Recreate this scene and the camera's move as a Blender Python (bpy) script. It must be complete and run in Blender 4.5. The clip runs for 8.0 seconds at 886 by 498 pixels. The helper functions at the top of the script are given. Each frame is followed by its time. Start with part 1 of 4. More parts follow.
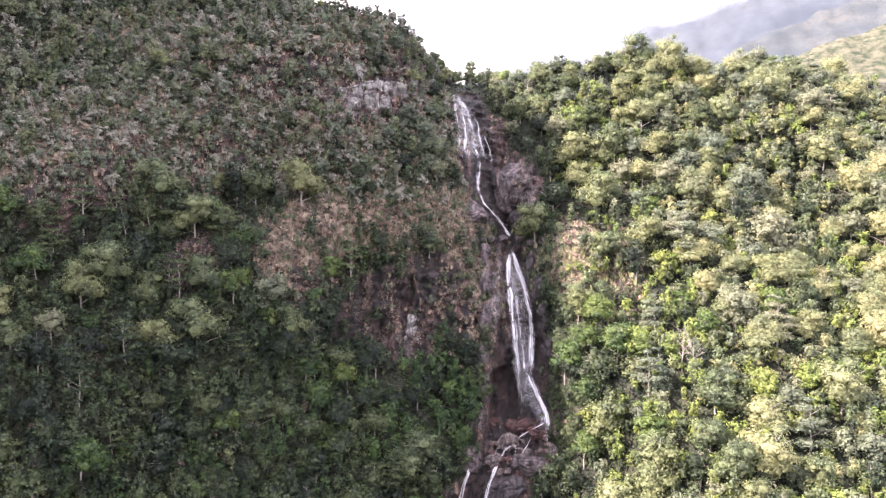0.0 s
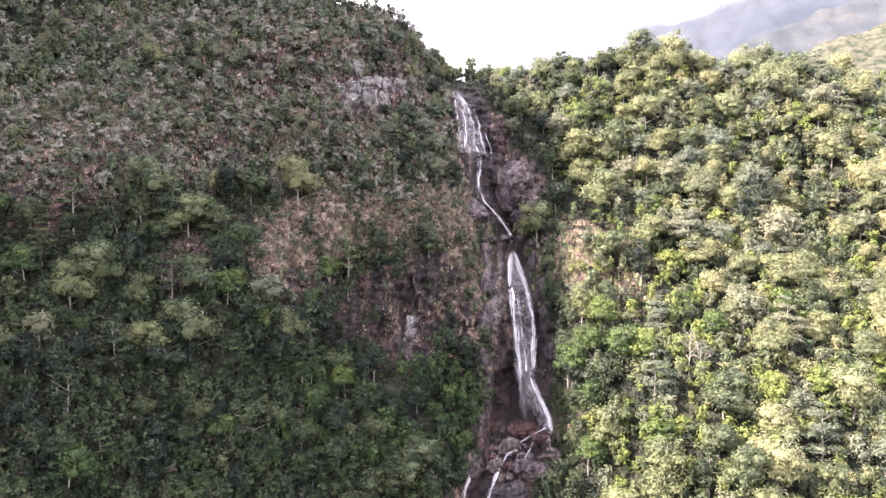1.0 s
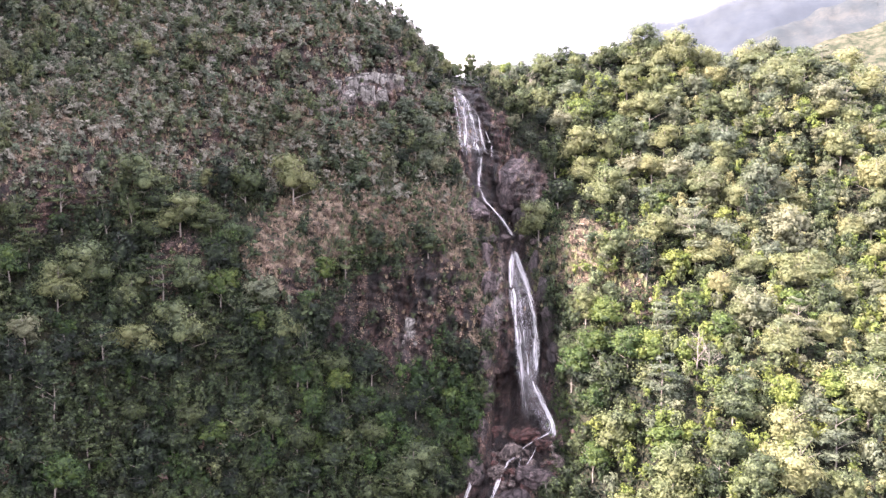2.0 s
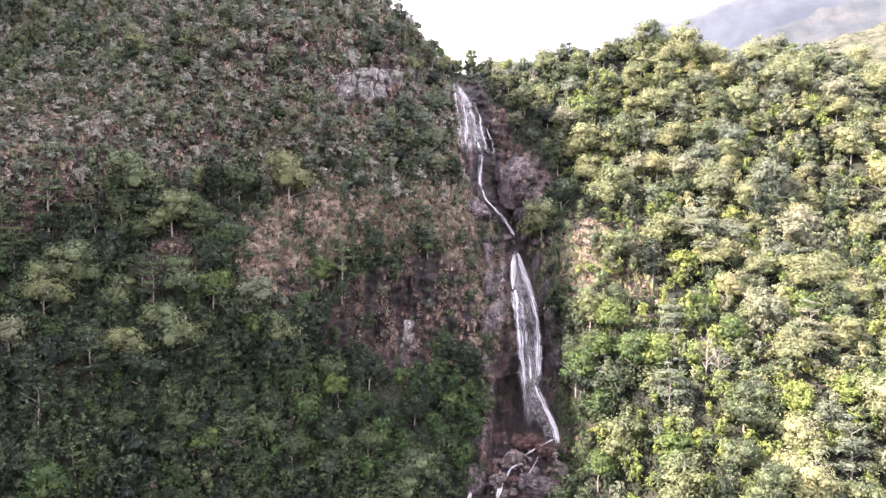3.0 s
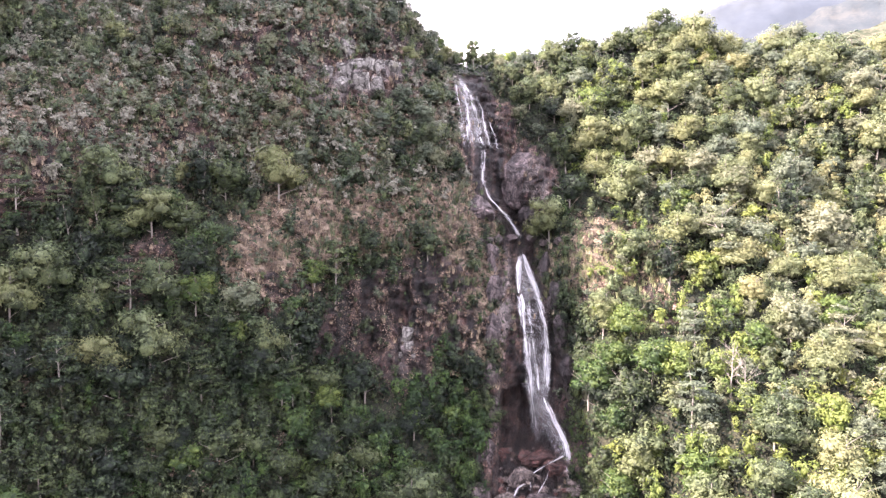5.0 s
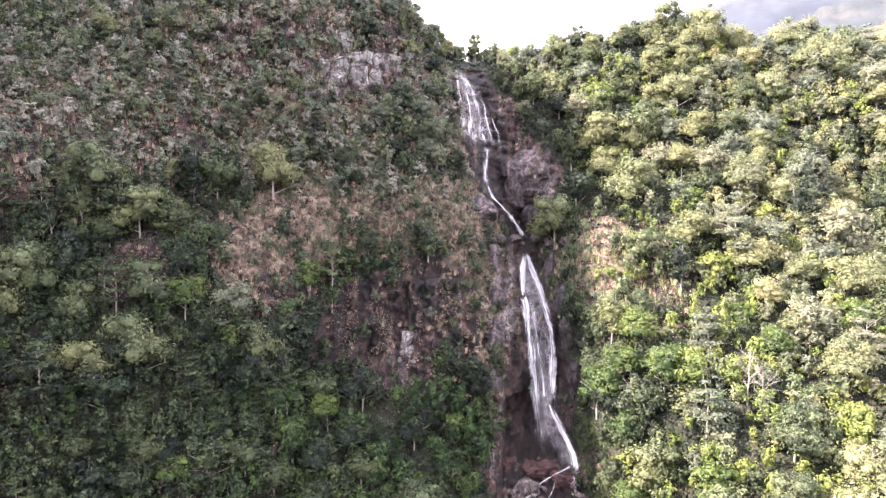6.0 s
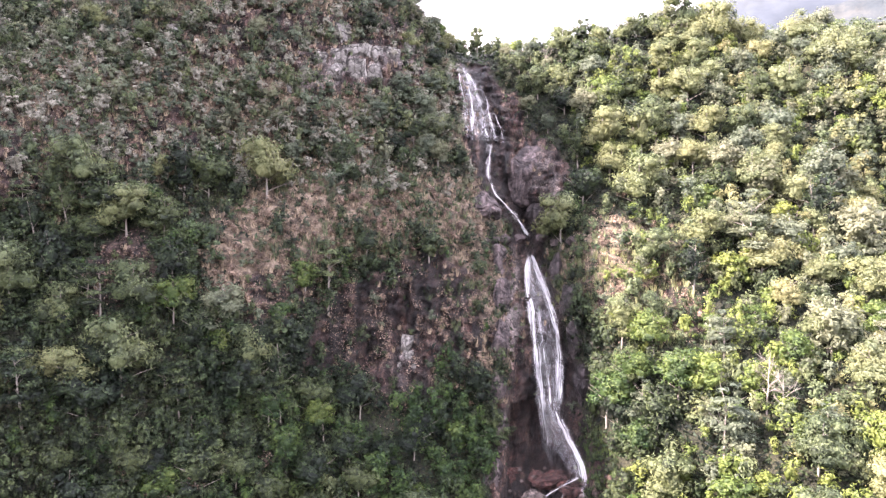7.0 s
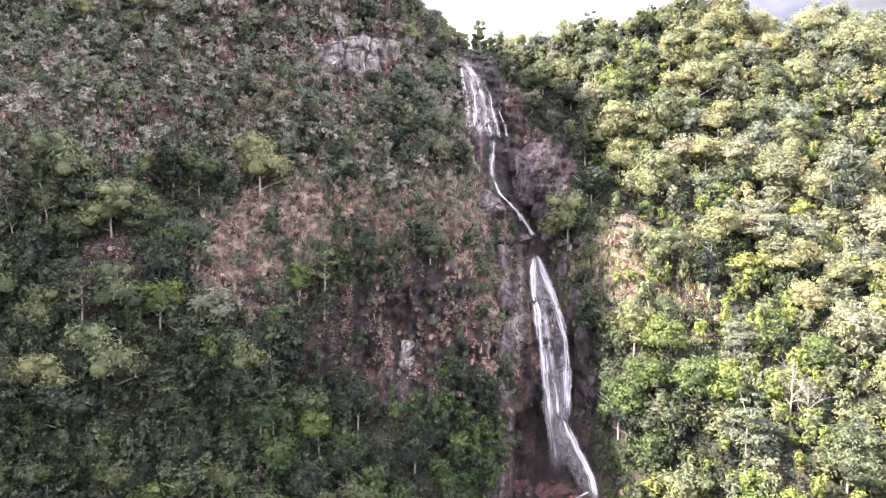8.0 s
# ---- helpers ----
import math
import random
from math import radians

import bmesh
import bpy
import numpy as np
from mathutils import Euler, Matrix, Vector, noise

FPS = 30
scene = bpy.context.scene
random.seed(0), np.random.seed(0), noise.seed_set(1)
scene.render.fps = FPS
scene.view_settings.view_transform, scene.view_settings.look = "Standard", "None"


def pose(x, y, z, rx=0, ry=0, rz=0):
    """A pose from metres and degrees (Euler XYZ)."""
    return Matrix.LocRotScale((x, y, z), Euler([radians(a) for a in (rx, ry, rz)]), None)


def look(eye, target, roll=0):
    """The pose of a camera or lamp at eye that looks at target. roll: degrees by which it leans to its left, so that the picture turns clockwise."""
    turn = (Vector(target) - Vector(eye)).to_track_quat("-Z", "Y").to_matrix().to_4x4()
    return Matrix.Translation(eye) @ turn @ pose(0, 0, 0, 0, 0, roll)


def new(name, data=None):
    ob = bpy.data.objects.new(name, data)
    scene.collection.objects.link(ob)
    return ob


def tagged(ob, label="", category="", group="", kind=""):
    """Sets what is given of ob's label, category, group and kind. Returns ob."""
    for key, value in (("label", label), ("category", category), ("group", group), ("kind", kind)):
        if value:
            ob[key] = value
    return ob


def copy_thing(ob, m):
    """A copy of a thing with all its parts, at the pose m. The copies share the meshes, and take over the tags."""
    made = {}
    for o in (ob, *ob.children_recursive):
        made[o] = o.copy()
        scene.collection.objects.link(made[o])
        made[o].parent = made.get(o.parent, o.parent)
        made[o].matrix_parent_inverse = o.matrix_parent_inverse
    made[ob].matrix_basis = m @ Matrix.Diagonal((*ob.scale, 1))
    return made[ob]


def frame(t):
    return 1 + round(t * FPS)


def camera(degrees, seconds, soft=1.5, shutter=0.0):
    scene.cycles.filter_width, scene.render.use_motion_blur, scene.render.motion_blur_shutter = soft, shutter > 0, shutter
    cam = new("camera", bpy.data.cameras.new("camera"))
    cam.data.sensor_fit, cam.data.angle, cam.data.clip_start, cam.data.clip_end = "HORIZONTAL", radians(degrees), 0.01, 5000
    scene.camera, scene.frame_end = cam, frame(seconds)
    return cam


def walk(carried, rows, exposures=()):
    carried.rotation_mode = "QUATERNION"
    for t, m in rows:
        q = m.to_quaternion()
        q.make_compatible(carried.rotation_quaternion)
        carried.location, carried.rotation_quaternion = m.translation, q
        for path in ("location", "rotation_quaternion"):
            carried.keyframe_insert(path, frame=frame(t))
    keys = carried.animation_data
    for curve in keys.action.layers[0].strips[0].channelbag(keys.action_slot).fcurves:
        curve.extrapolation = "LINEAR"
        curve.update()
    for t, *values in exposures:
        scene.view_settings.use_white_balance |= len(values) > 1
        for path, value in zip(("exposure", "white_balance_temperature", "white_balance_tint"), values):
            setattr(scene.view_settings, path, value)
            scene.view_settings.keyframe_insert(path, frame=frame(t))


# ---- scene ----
cam = camera(64.0, 8.0, soft=1.35)
PATH = [
    (0, (3.806, -185.474, 72.049), (3.579, -183.495, 71.87), -0.0),
    (0.5, (3.497, -183.669, 71.828), (3.271, -181.69, 71.649), -0.0),
    (1, (3.298, -181.691, 71.785), (3.072, -179.712, 71.604), -0.0),
    (1.5, (3.071, -179.655, 71.665), (2.846, -177.676, 71.483), -0.1),
    (3, (2.192, -173.15, 71.174), (1.969, -171.171, 70.992), -0.0),
    (3.5, (1.79, -170.879, 70.968), (1.569, -168.9, 70.787), -0.0),
    (4, (1.391, -168.517, 70.817), (1.171, -166.538, 70.635), -0.1),
    (4.5, (1.03, -165.971, 70.525), (0.81, -163.991, 70.346), -0.1),
    (6, (-0.189, -157.731, 69.88), (-0.409, -155.752, 69.702), -0.1),
    (6.5, (-0.643, -154.927, 69.501), (-0.863, -152.947, 69.325), -0.1),
    (7, (-1.103, -152.019, 69.285), (-1.323, -150.039, 69.108), -0.1),
    (7.5, (-1.607, -149.081, 69.104), (-1.826, -147.101, 68.927), -0.1),
    (8, (-2.11, -146.028, 68.786), (-2.33, -144.048, 68.611), -0.1),
]
walk(cam, [(t, look(eye, target, roll)) for t, eye, target, roll in PATH], [(0, 3.24, 6500, 30), (3, 3.33, 6500, 30), (6, 3.44, 6500, 30), (8, 3.50, 6500, 30)])
# ---- daylight: sun over an added, unseen high flank of the hill, bright hazy sky ----
SUN_EL, SUN_AZ = 39.3, -114.0        # height, and bearing from straight ahead, in degrees
to_sun = Vector((math.sin(radians(SUN_AZ)) * math.cos(radians(SUN_EL)), math.cos(radians(SUN_AZ)) * math.cos(radians(SUN_EL)), math.sin(radians(SUN_EL))))
sun = new("sun", bpy.data.lights.new("sun", "SUN"))
sun.data.energy, sun.data.angle, sun.data.color = 4.7, radians(0.6), (1.0, 0.93, 0.82)
sun.matrix_world = look((0, 0, 300), Vector((0, 0, 300)) - to_sun)

world = bpy.data.worlds.new("hazy_sky")
scene.world = world
world.use_nodes = True
wn, wl = world.node_tree.nodes, world.node_tree.links
wn.clear()
sky = wn.new("ShaderNodeTexSky")
sky.sky_type, sky.sun_disc = "NISHITA", False
sky.sun_elevation, sky.sun_rotation = radians(SUN_EL), radians(SUN_AZ)
sky.air_density, sky.dust_density, sky.altitude = 1.0, 3.0, 1800
cloud_place = wn.new("ShaderNodeTexCoord")
cloud_noise = wn.new("ShaderNodeTexNoise")
cloud_noise.inputs["Scale"].default_value, cloud_noise.inputs["Detail"].default_value = 2.2, 6.0
cloud_ramp = wn.new("ShaderNodeValToRGB")
cloud_ramp.color_ramp.elements[0].position, cloud_ramp.color_ramp.elements[1].position = 0.30, 0.62
cloud_ramp.color_ramp.elements[0].color = (0.55, 0.55, 0.55, 1)
cloud_mix = wn.new("ShaderNodeMixRGB")
cloud_mix.inputs["Color2"].default_value = (12.9, 13.4, 14.6, 1)
sky_out, sky_bg = wn.new("ShaderNodeOutputWorld"), wn.new("ShaderNodeBackground")
sky_bg.inputs["Strength"].default_value = 0.062
wl.new(cloud_place.outputs["Generated"], cloud_noise.inputs["Vector"])
wl.new(cloud_noise.outputs["Fac"], cloud_ramp.inputs["Fac"])
wl.new(cloud_ramp.outputs["Color"], cloud_mix.inputs["Fac"])
wl.new(sky.outputs["Color"], cloud_mix.inputs["Color1"])
wl.new(cloud_mix.outputs["Color"], sky_bg.inputs["Color"])
wl.new(sky_bg.outputs["Background"], sky_out.inputs["Surface"])


# ---- materials ----
class Nodes:
    """A small writer of node materials."""

    def __init__(self, name):
        self.mat = bpy.data.materials.new(name)
        self.mat.use_nodes = True
        self.tree = self.mat.node_tree
        self.tree.nodes.clear()
        self.out = self.add("ShaderNodeOutputMaterial")
        self.place = self.add("ShaderNodeTexCoord").outputs["Object"]

    def add(self, kind, **values):
        node = self.tree.nodes.new(kind)
        for key, value in values.items():
            node.inputs[key.replace("_", " ")].default_value = value
        return node

    def join(self, a, b):
        self.tree.links.new(a, b)

    def noise(self, scale, detail=4.0, rough=0.6, stretch=(1, 1, 1), place=None):
        mapping = self.add("ShaderNodeMapping")
        mapping.inputs["Scale"].default_value = stretch
        self.join(place or self.place, mapping.inputs["Vector"])
        node = self.add("ShaderNodeTexNoise", Scale=scale, Detail=detail, Roughness=rough)
        self.join(mapping.outputs["Vector"], node.inputs["Vector"])
        return node.outputs["Fac"]

    def ramp(self, fac, stops):
        node = self.add("ShaderNodeValToRGB")
        el = node.color_ramp.elements
        while len(el) < len(stops):
            el.new(0.5)
        for e, (at, colour) in zip(el, stops):
            e.position, e.color = at, (*colour, 1) if len(colour) == 3 else colour
        self.join(fac, node.inputs["Fac"])
        return node.outputs["Color"]

    def mix(self, fac, a, b, mode="MIX"):
        node = self.add("ShaderNodeMixRGB")
        node.blend_type = mode
        for value, socket in ((fac, "Fac"), (a, "Color1"), (b, "Color2")):
            if isinstance(value, (int, float)):
                node.inputs[socket].default_value = value
            elif isinstance(value, tuple):
                node.inputs[socket].default_value = (*value, 1)
            else:
                self.join(value, node.inputs[socket])
        return node.outputs["Color"]

    def math(self, op, a, b=0.0):
        node = self.add("ShaderNodeMath")
        node.operation = op
        for value, socket in ((a, 0), (b, 1)):
            if isinstance(value, (int, float)):
                node.inputs[socket].default_value = value
            else:
                self.join(value, node.inputs[socket])
        return node.outputs["Value"]

    def attribute(self, name):
        node = self.add("ShaderNodeAttribute")
        node.attribute_name = name
        return node.outputs["Fac"]

    def facets(self, scale, stretch=(1, 1, 1), low=0.45, high=1.35, crack=0.06):
        """Broken rock: planes of differing tone, parted by thin dark cracks. Gives a factor to multiply by."""
        mapping = self.add("ShaderNodeMapping")
        mapping.inputs["Scale"].default_value = stretch
        warp = self.add("ShaderNodeTexNoise", Scale=0.9, Detail=3.0)
        self.join(self.place, warp.inputs["Vector"])
        self.join(self.mix(0.62, self.place, warp.outputs["Color"], "ADD"), mapping.inputs["Vector"])
        cells, rims = self.add("ShaderNodeTexVoronoi", Scale=scale), self.add("ShaderNodeTexVoronoi", Scale=scale)
        rims.feature = "DISTANCE_TO_EDGE"
        self.join(mapping.outputs["Vector"], cells.inputs["Vector"])
        self.join(mapping.outputs["Vector"], rims.inputs["Vector"])
        part = self.add("ShaderNodeSeparateColor")
        self.join(cells.outputs["Color"], part.inputs["Color"])
        tone = self.ramp(part.outputs["Red"], [(0.0, (low,) * 3), (1.0, (high,) * 3)])
        line = self.ramp(rims.outputs["Distance"], [(0.0, (0.16,) * 3), (crack, (1, 1, 1))])
        return self.mix(1.0, tone, line, "MULTIPLY")

    def bump(self, height, strength=0.5, distance=0.2):
        node = self.add("ShaderNodeBump", Strength=strength, Distance=distance)
        self.join(height, node.inputs["Height"])
        return node.outputs["Normal"]

    def surface(self, colour, rough=0.9, normal=None, translucent=0.0, specular=0.3):
        bsdf = self.add("ShaderNodeBsdfPrincipled")
        bsdf.inputs["Specular IOR Level"].default_value = specular
        for value, socket in ((colour, "Base Color"), (rough, "Roughness"), (normal, "Normal")):
            if value is None:
                continue
            if isinstance(value, (int, float)):
                bsdf.inputs[socket].default_value = value
            elif isinstance(value, tuple):
                bsdf.inputs[socket].default_value = (*value, 1)
            else:
                self.join(value, bsdf.inputs[socket])
        shader = bsdf.outputs["BSDF"]
        if translucent:
            thin = self.add("ShaderNodeBsdfTranslucent")
            if isinstance(colour, tuple):
                thin.inputs["Color"].default_value = (*colour, 1)
            else:
                self.join(colour, thin.inputs["Color"])
            both = self.add("ShaderNodeMixShader", Fac=translucent)
            self.join(shader, both.inputs[1])
            self.join(thin.outputs["BSDF"], both.inputs[2])
            shader = both.outputs["Shader"]
        self.join(shader, self.out.inputs["Surface"])
        return self.mat


def ground_material():
    n = Nodes("hillside_rock_and_soil")
    big, mid, fine = n.noise(0.12, 5), n.noise(0.6, 6), n.noise(3.0, 6, 0.7)
    streak = n.noise(0.5, 6, 0.65, (1.6, 0.4, 0.22))
    rock = n.ramp(streak, [(0.42, (0.010, 0.006, 0.005)), (0.48, (0.042, 0.023, 0.017)), (0.54, (0.115, 0.070, 0.053)), (0.68, (0.27, 0.185, 0.145))])
    rock = n.mix(n.ramp(n.noise(0.22, 4), [(0.47, (0, 0, 0)), (0.64, (0.5, 0.5, 0.5))]), rock, n.ramp(fine, [(0.35, (0.045, 0.019, 0.017)), (0.65, (0.17, 0.085, 0.072))]))
    rock = n.mix(0.85, rock, n.ramp(n.noise(2.6, 8, 0.78), [(0.40, (0.30, 0.29, 0.29)), (0.52, (0.85, 0.85, 0.85)), (0.64, (1.0, 1.0, 1.0))]), "MULTIPLY")
    flecks = n.ramp(n.noise(2.3, 8, 0.85), [(0.60, (0, 0, 0)), (0.635, (1, 1, 1))])
    rock = n.mix(n.math("MULTIPLY", flecks, n.math("SUBTRACT", 1.0, n.attribute("wet"))), rock, n.ramp(mid, [(0.35, (0.17, 0.115, 0.09)), (0.65, (0.36, 0.275, 0.23))]))
    joints = n.ramp(n.noise(0.5, 5, 0.55, (1.0, 1.0, 0.4)), [(0.488, (1, 1, 1)), (0.5, (0.15, 0.15, 0.15)), (0.512, (1, 1, 1))])
    ledges = n.ramp(n.noise(0.42, 5, 0.55, (0.35, 0.6, 1.3)), [(0.49, (1, 1, 1)), (0.5, (0.25, 0.25, 0.25)), (0.51, (1, 1, 1))])
    joints = n.mix(1.0, joints, ledges, "MULTIPLY")
    rock = n.mix(0.95, rock, joints, "MULTIPLY")
    lichen = n.ramp(n.noise(1.1, 7, 0.75), [(0.60, (0, 0, 0)), (0.67, (1, 1, 1))])
    rock = n.mix(n.math("MULTIPLY", lichen, 0.30), rock, (0.33, 0.30, 0.285))
    moss = n.ramp(n.noise(0.5, 6, 0.7), [(0.56, (0, 0, 0)), (0.66, (1, 1, 1))])
    rock = n.mix(n.math("MULTIPLY", moss, 0.6), rock, (0.070, 0.075, 0.035))
    pale = n.attribute("pale")
    rock = n.mix(pale, rock, n.ramp(fine, [(0.36, (0.10, 0.084, 0.078)), (0.6, (0.34, 0.30, 0.28))]))
    rock = n.mix(1.0, rock, n.facets(0.62, (1.0, 1.0, 0.5)), "MULTIPLY")
    rock = n.mix(0.8, rock, n.facets(1.9, (1.0, 1.0, 0.7), 0.6, 1.3), "MULTIPLY")
    grit = n.noise(7.5, 7, 0.75)
    rock = n.mix(0.85, rock, n.ramp(grit, [(0.38, (0.32, 0.31, 0.31)), (0.52, (0.95, 0.95, 0.95)), (0.64, (1.5, 1.45, 1.4))]), "MULTIPLY")
    # wet rock darkens; the alcove's and gully's shade is painted in here too
    wet = n.attribute("wet")
    rock = n.mix(wet, rock, n.mix(1.0, rock, n.ramp(fine, [(0.43, (0.09, 0.08, 0.08)), (0.53, (0.32, 0.28, 0.275)), (0.62, (0.66, 0.58, 0.57))]), "MULTIPLY"))
    grass = n.ramp(mid, [(0.36, (0.028, 0.020, 0.013)), (0.5, (0.095, 0.071, 0.048)), (0.62, (0.195, 0.152, 0.108))])
    # soil with undergrowth shade painted in: dark, so gaps between bushes look shadowed
    soil = n.mix(1.0, n.ramp(big, [(0.3, (0.014, 0.018, 0.008)), (0.7, (0.034, 0.032, 0.015))]), n.ramp(n.noise(4.0, 6, 0.8), [(0.42, (0.15, 0.15, 0.15)), (0.55, (1.0, 1.0, 1.0)), (0.66, (2.2, 2.3, 1.8))]), "MULTIPLY")
    dry_edge = n.ramp(n.math("ADD", n.attribute("dry"), n.math("SUBTRACT", fine, 0.5)), [(0.35, (0, 0, 0)), (0.65, (1, 1, 1))])
    colour = n.mix(dry_edge, soil, grass)
    rock_edge = n.ramp(n.math("ADD", n.attribute("rock"), n.math("MULTIPLY", n.math("SUBTRACT", mid, 0.5), 1.2)), [(0.42, (0, 0, 0)), (0.58, (1, 1, 1))])
    colour = n.mix(rock_edge, colour, rock)
    rough = n.math("SUBTRACT", 0.92, n.math("MULTIPLY", wet, 0.5))
    height = n.math("ADD", n.math("ADD", n.math("MULTIPLY", mid, 0.7), n.math("MULTIPLY", fine, 0.5)), n.math("ADD", n.math("MULTIPLY", joints, 0.35), n.math("MULTIPLY", grit, 0.25)))
    return n.surface(colour, rough, n.bump(height, 1.0, 0.8), specular=0.35)


def leaf_material(name, dark, middle, light, scale=0.16, thin=0.46, drifts=True):
    """Leaves: the hue drifts from plant to plant and from leaf to leaf."""
    n = Nodes(name)
    info = n.add("ShaderNodeObjectInfo")
    island = n.add("ShaderNodeNewGeometry").outputs["Random Per Island"]
    fac = n.math("ADD", n.math("MULTIPLY", n.math("SUBTRACT", n.noise(scale, 3, 0.6), 0.5), 1.7), n.math("MULTIPLY", info.outputs["Random"], 0.55))
    fac = n.math("ADD", fac, n.math("MULTIPLY", n.math("SUBTRACT", island, 0.5), 0.75))
    fac = n.math("ADD", fac, n.math("MULTIPLY", n.math("SUBTRACT", n.noise(scale * 3.2, 2, 0.5), 0.5), 1.3))
    fac = n.math("ADD", fac, 0.22)
    colour = n.ramp(fac, [(0.08, dark), (0.45, middle), (0.92, light)])
    drift = n.math("ADD", n.noise(scale * 0.8, 2, 0.5, (1, 1, 1.3)), n.math("MULTIPLY", n.math("SUBTRACT", info.outputs["Random"], 0.5), 0.35))
    tint = n.ramp(drift, [(0.30, (0.90, 1.0, 1.06)), (0.45, (0.97, 1.0, 1.0)), (0.60, (1.05, 1.0, 0.94)), (0.74, (1.12, 1.0, 0.98))])
    if drifts:
        colour = n.mix(1.0, colour, tint, "MULTIPLY")
    # the bump's low spots are darkened, painting shaded gaps between leaves
    blades = n.noise(4.5, 4, 0.65)
    colour = n.mix(1.0, colour, n.ramp(blades, [(0.36, (0.62, 0.62, 0.62)), (0.56, (1.10, 1.10, 1.10))]), "MULTIPLY")
    return n.surface(colour, 0.55, n.bump(blades, 0.6, 0.25), thin, 0.3)


def plain_material(name, low, high, scale, rough=0.85, bump=0.4, distance=0.05, stretch=(1, 1, 1), specular=0.3):
    n = Nodes(name)
    f = n.noise(scale, 6, 0.65, stretch)
    colour = n.mix(n.noise(scale * 0.15, 3), n.ramp(f, [(0.3, low), (0.7, high)]), n.ramp(f, [(0.35, high), (0.75, low)]))
    return n.surface(colour, rough, n.bump(f, bump, distance), specular=specular)


def stone_material(name, low, high, scale, rough, crack):
    """Stone with dark cracks, grit and stains."""
    n = Nodes(name)
    grain, stain = n.noise(scale, 8, 0.75), n.noise(scale * 0.2, 4)
    colour = n.mix(n.ramp(stain, [(0.4, (0, 0, 0)), (0.6, (0.6, 0.6, 0.6))]), n.ramp(grain, [(0.36, low), (0.64, high)]), n.ramp(grain, [(0.4, low), (0.7, tuple(0.5 * c for c in high))]))
    lines = n.ramp(n.noise(crack, 5, 0.6), [(0.47, (1, 1, 1)), (0.5, (0.12, 0.11, 0.11)), (0.53, (1, 1, 1))])
    streaks = n.ramp(n.noise(crack * 1.4, 5, 0.6, (1.6, 1.6, 0.3)), [(0.40, (0.25, 0.22, 0.22)), (0.52, (1, 1, 1))])
    colour = n.mix(0.85, n.mix(0.9, colour, lines, "MULTIPLY"), streaks, "MULTIPLY")
    colour = n.mix(0.85, colour, n.facets(0.55, (1.0, 1.0, 0.6), 0.6, 1.3), "MULTIPLY")
    height = n.math("ADD", grain, n.math("MULTIPLY", lines, 0.6))
    return n.surface(colour, rough, n.bump(height, 1.0, 0.5), specular=0.4)


def water_material(name, cover, most=0.92):
    """Falling white water: bright foam threads with gaps between."""
    n = Nodes(name)
    uv = n.add("ShaderNodeAttribute")
    uv.attribute_name = "flow"
    threads = n.noise(1.0, 5, 0.7, (5.2, 0.14, 3.7), uv.outputs["Vector"])
    clots = n.noise(1.0, 4, 0.6, (1.2, 0.40, 3.7), uv.outputs["Vector"])
    f = n.math("ADD", n.math("MULTIPLY", threads, 0.72), n.math("MULTIPLY", clots, 0.28))
    edge = n.attribute("edge")
    alpha = n.math("MULTIPLY", n.ramp(f, [(cover - 0.10, (0.05, 0.05, 0.05)), (cover + 0.12, (most, most, most))]), edge)
    foam = n.add("ShaderNodeBsdfPrincipled", Roughness=0.45)
    foam.inputs["Base Color"].default_value = (0.78, 0.77, 0.77, 1)
    thin = n.add("ShaderNodeBsdfTranslucent")
    thin.inputs["Color"].default_value = (0.78, 0.77, 0.77, 1)
    both = n.add("ShaderNodeMixShader", Fac=0.4)
    n.join(foam.outputs["BSDF"], both.inputs[1])
    n.join(thin.outputs["BSDF"], both.inputs[2])
    clear = n.add("ShaderNodeBsdfTransparent")
    mix = n.add("ShaderNodeMixShader")
    n.join(alpha, mix.inputs["Fac"])
    n.join(clear.outputs["BSDF"], mix.inputs[1])
    n.join(both.outputs["Shader"], mix.inputs[2])
    n.join(mix.outputs["Shader"], n.out.inputs["Surface"])
    return n.mat


def far_material(name, shade, middle, sunlit, scale):
    """A far slope of woods and meadows; haze, sunlit and shaded patches are painted in, with fine mottling."""
    n = Nodes(name)
    broad_patch, mottle = n.noise(scale, 8, 0.62, (1, 1, 1.8)), n.noise(scale * 9, 5, 0.7)
    fac = n.math("ADD", n.math("MULTIPLY", broad_patch, 0.72), n.math("MULTIPLY", mottle, 0.28))
    return n.surface(n.ramp(fac, [(0.40, shade), (0.50, middle), (0.60, sunlit)]), 1.0, specular=0.0)


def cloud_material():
    """A cloud bank lying along the mountain, torn and thin at its lower rim to paint the haze fade."""
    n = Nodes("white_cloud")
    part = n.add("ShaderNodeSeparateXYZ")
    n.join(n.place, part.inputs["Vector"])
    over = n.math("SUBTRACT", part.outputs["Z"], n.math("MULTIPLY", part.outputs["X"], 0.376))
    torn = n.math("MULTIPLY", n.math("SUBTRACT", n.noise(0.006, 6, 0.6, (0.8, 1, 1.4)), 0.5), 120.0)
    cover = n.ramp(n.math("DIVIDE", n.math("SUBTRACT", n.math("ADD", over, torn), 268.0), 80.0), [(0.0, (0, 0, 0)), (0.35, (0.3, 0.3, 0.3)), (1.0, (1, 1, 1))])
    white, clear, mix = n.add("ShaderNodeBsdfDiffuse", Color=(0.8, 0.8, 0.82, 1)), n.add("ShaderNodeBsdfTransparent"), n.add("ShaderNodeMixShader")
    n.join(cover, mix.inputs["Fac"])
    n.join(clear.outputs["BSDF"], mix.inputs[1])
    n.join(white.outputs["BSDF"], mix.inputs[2])
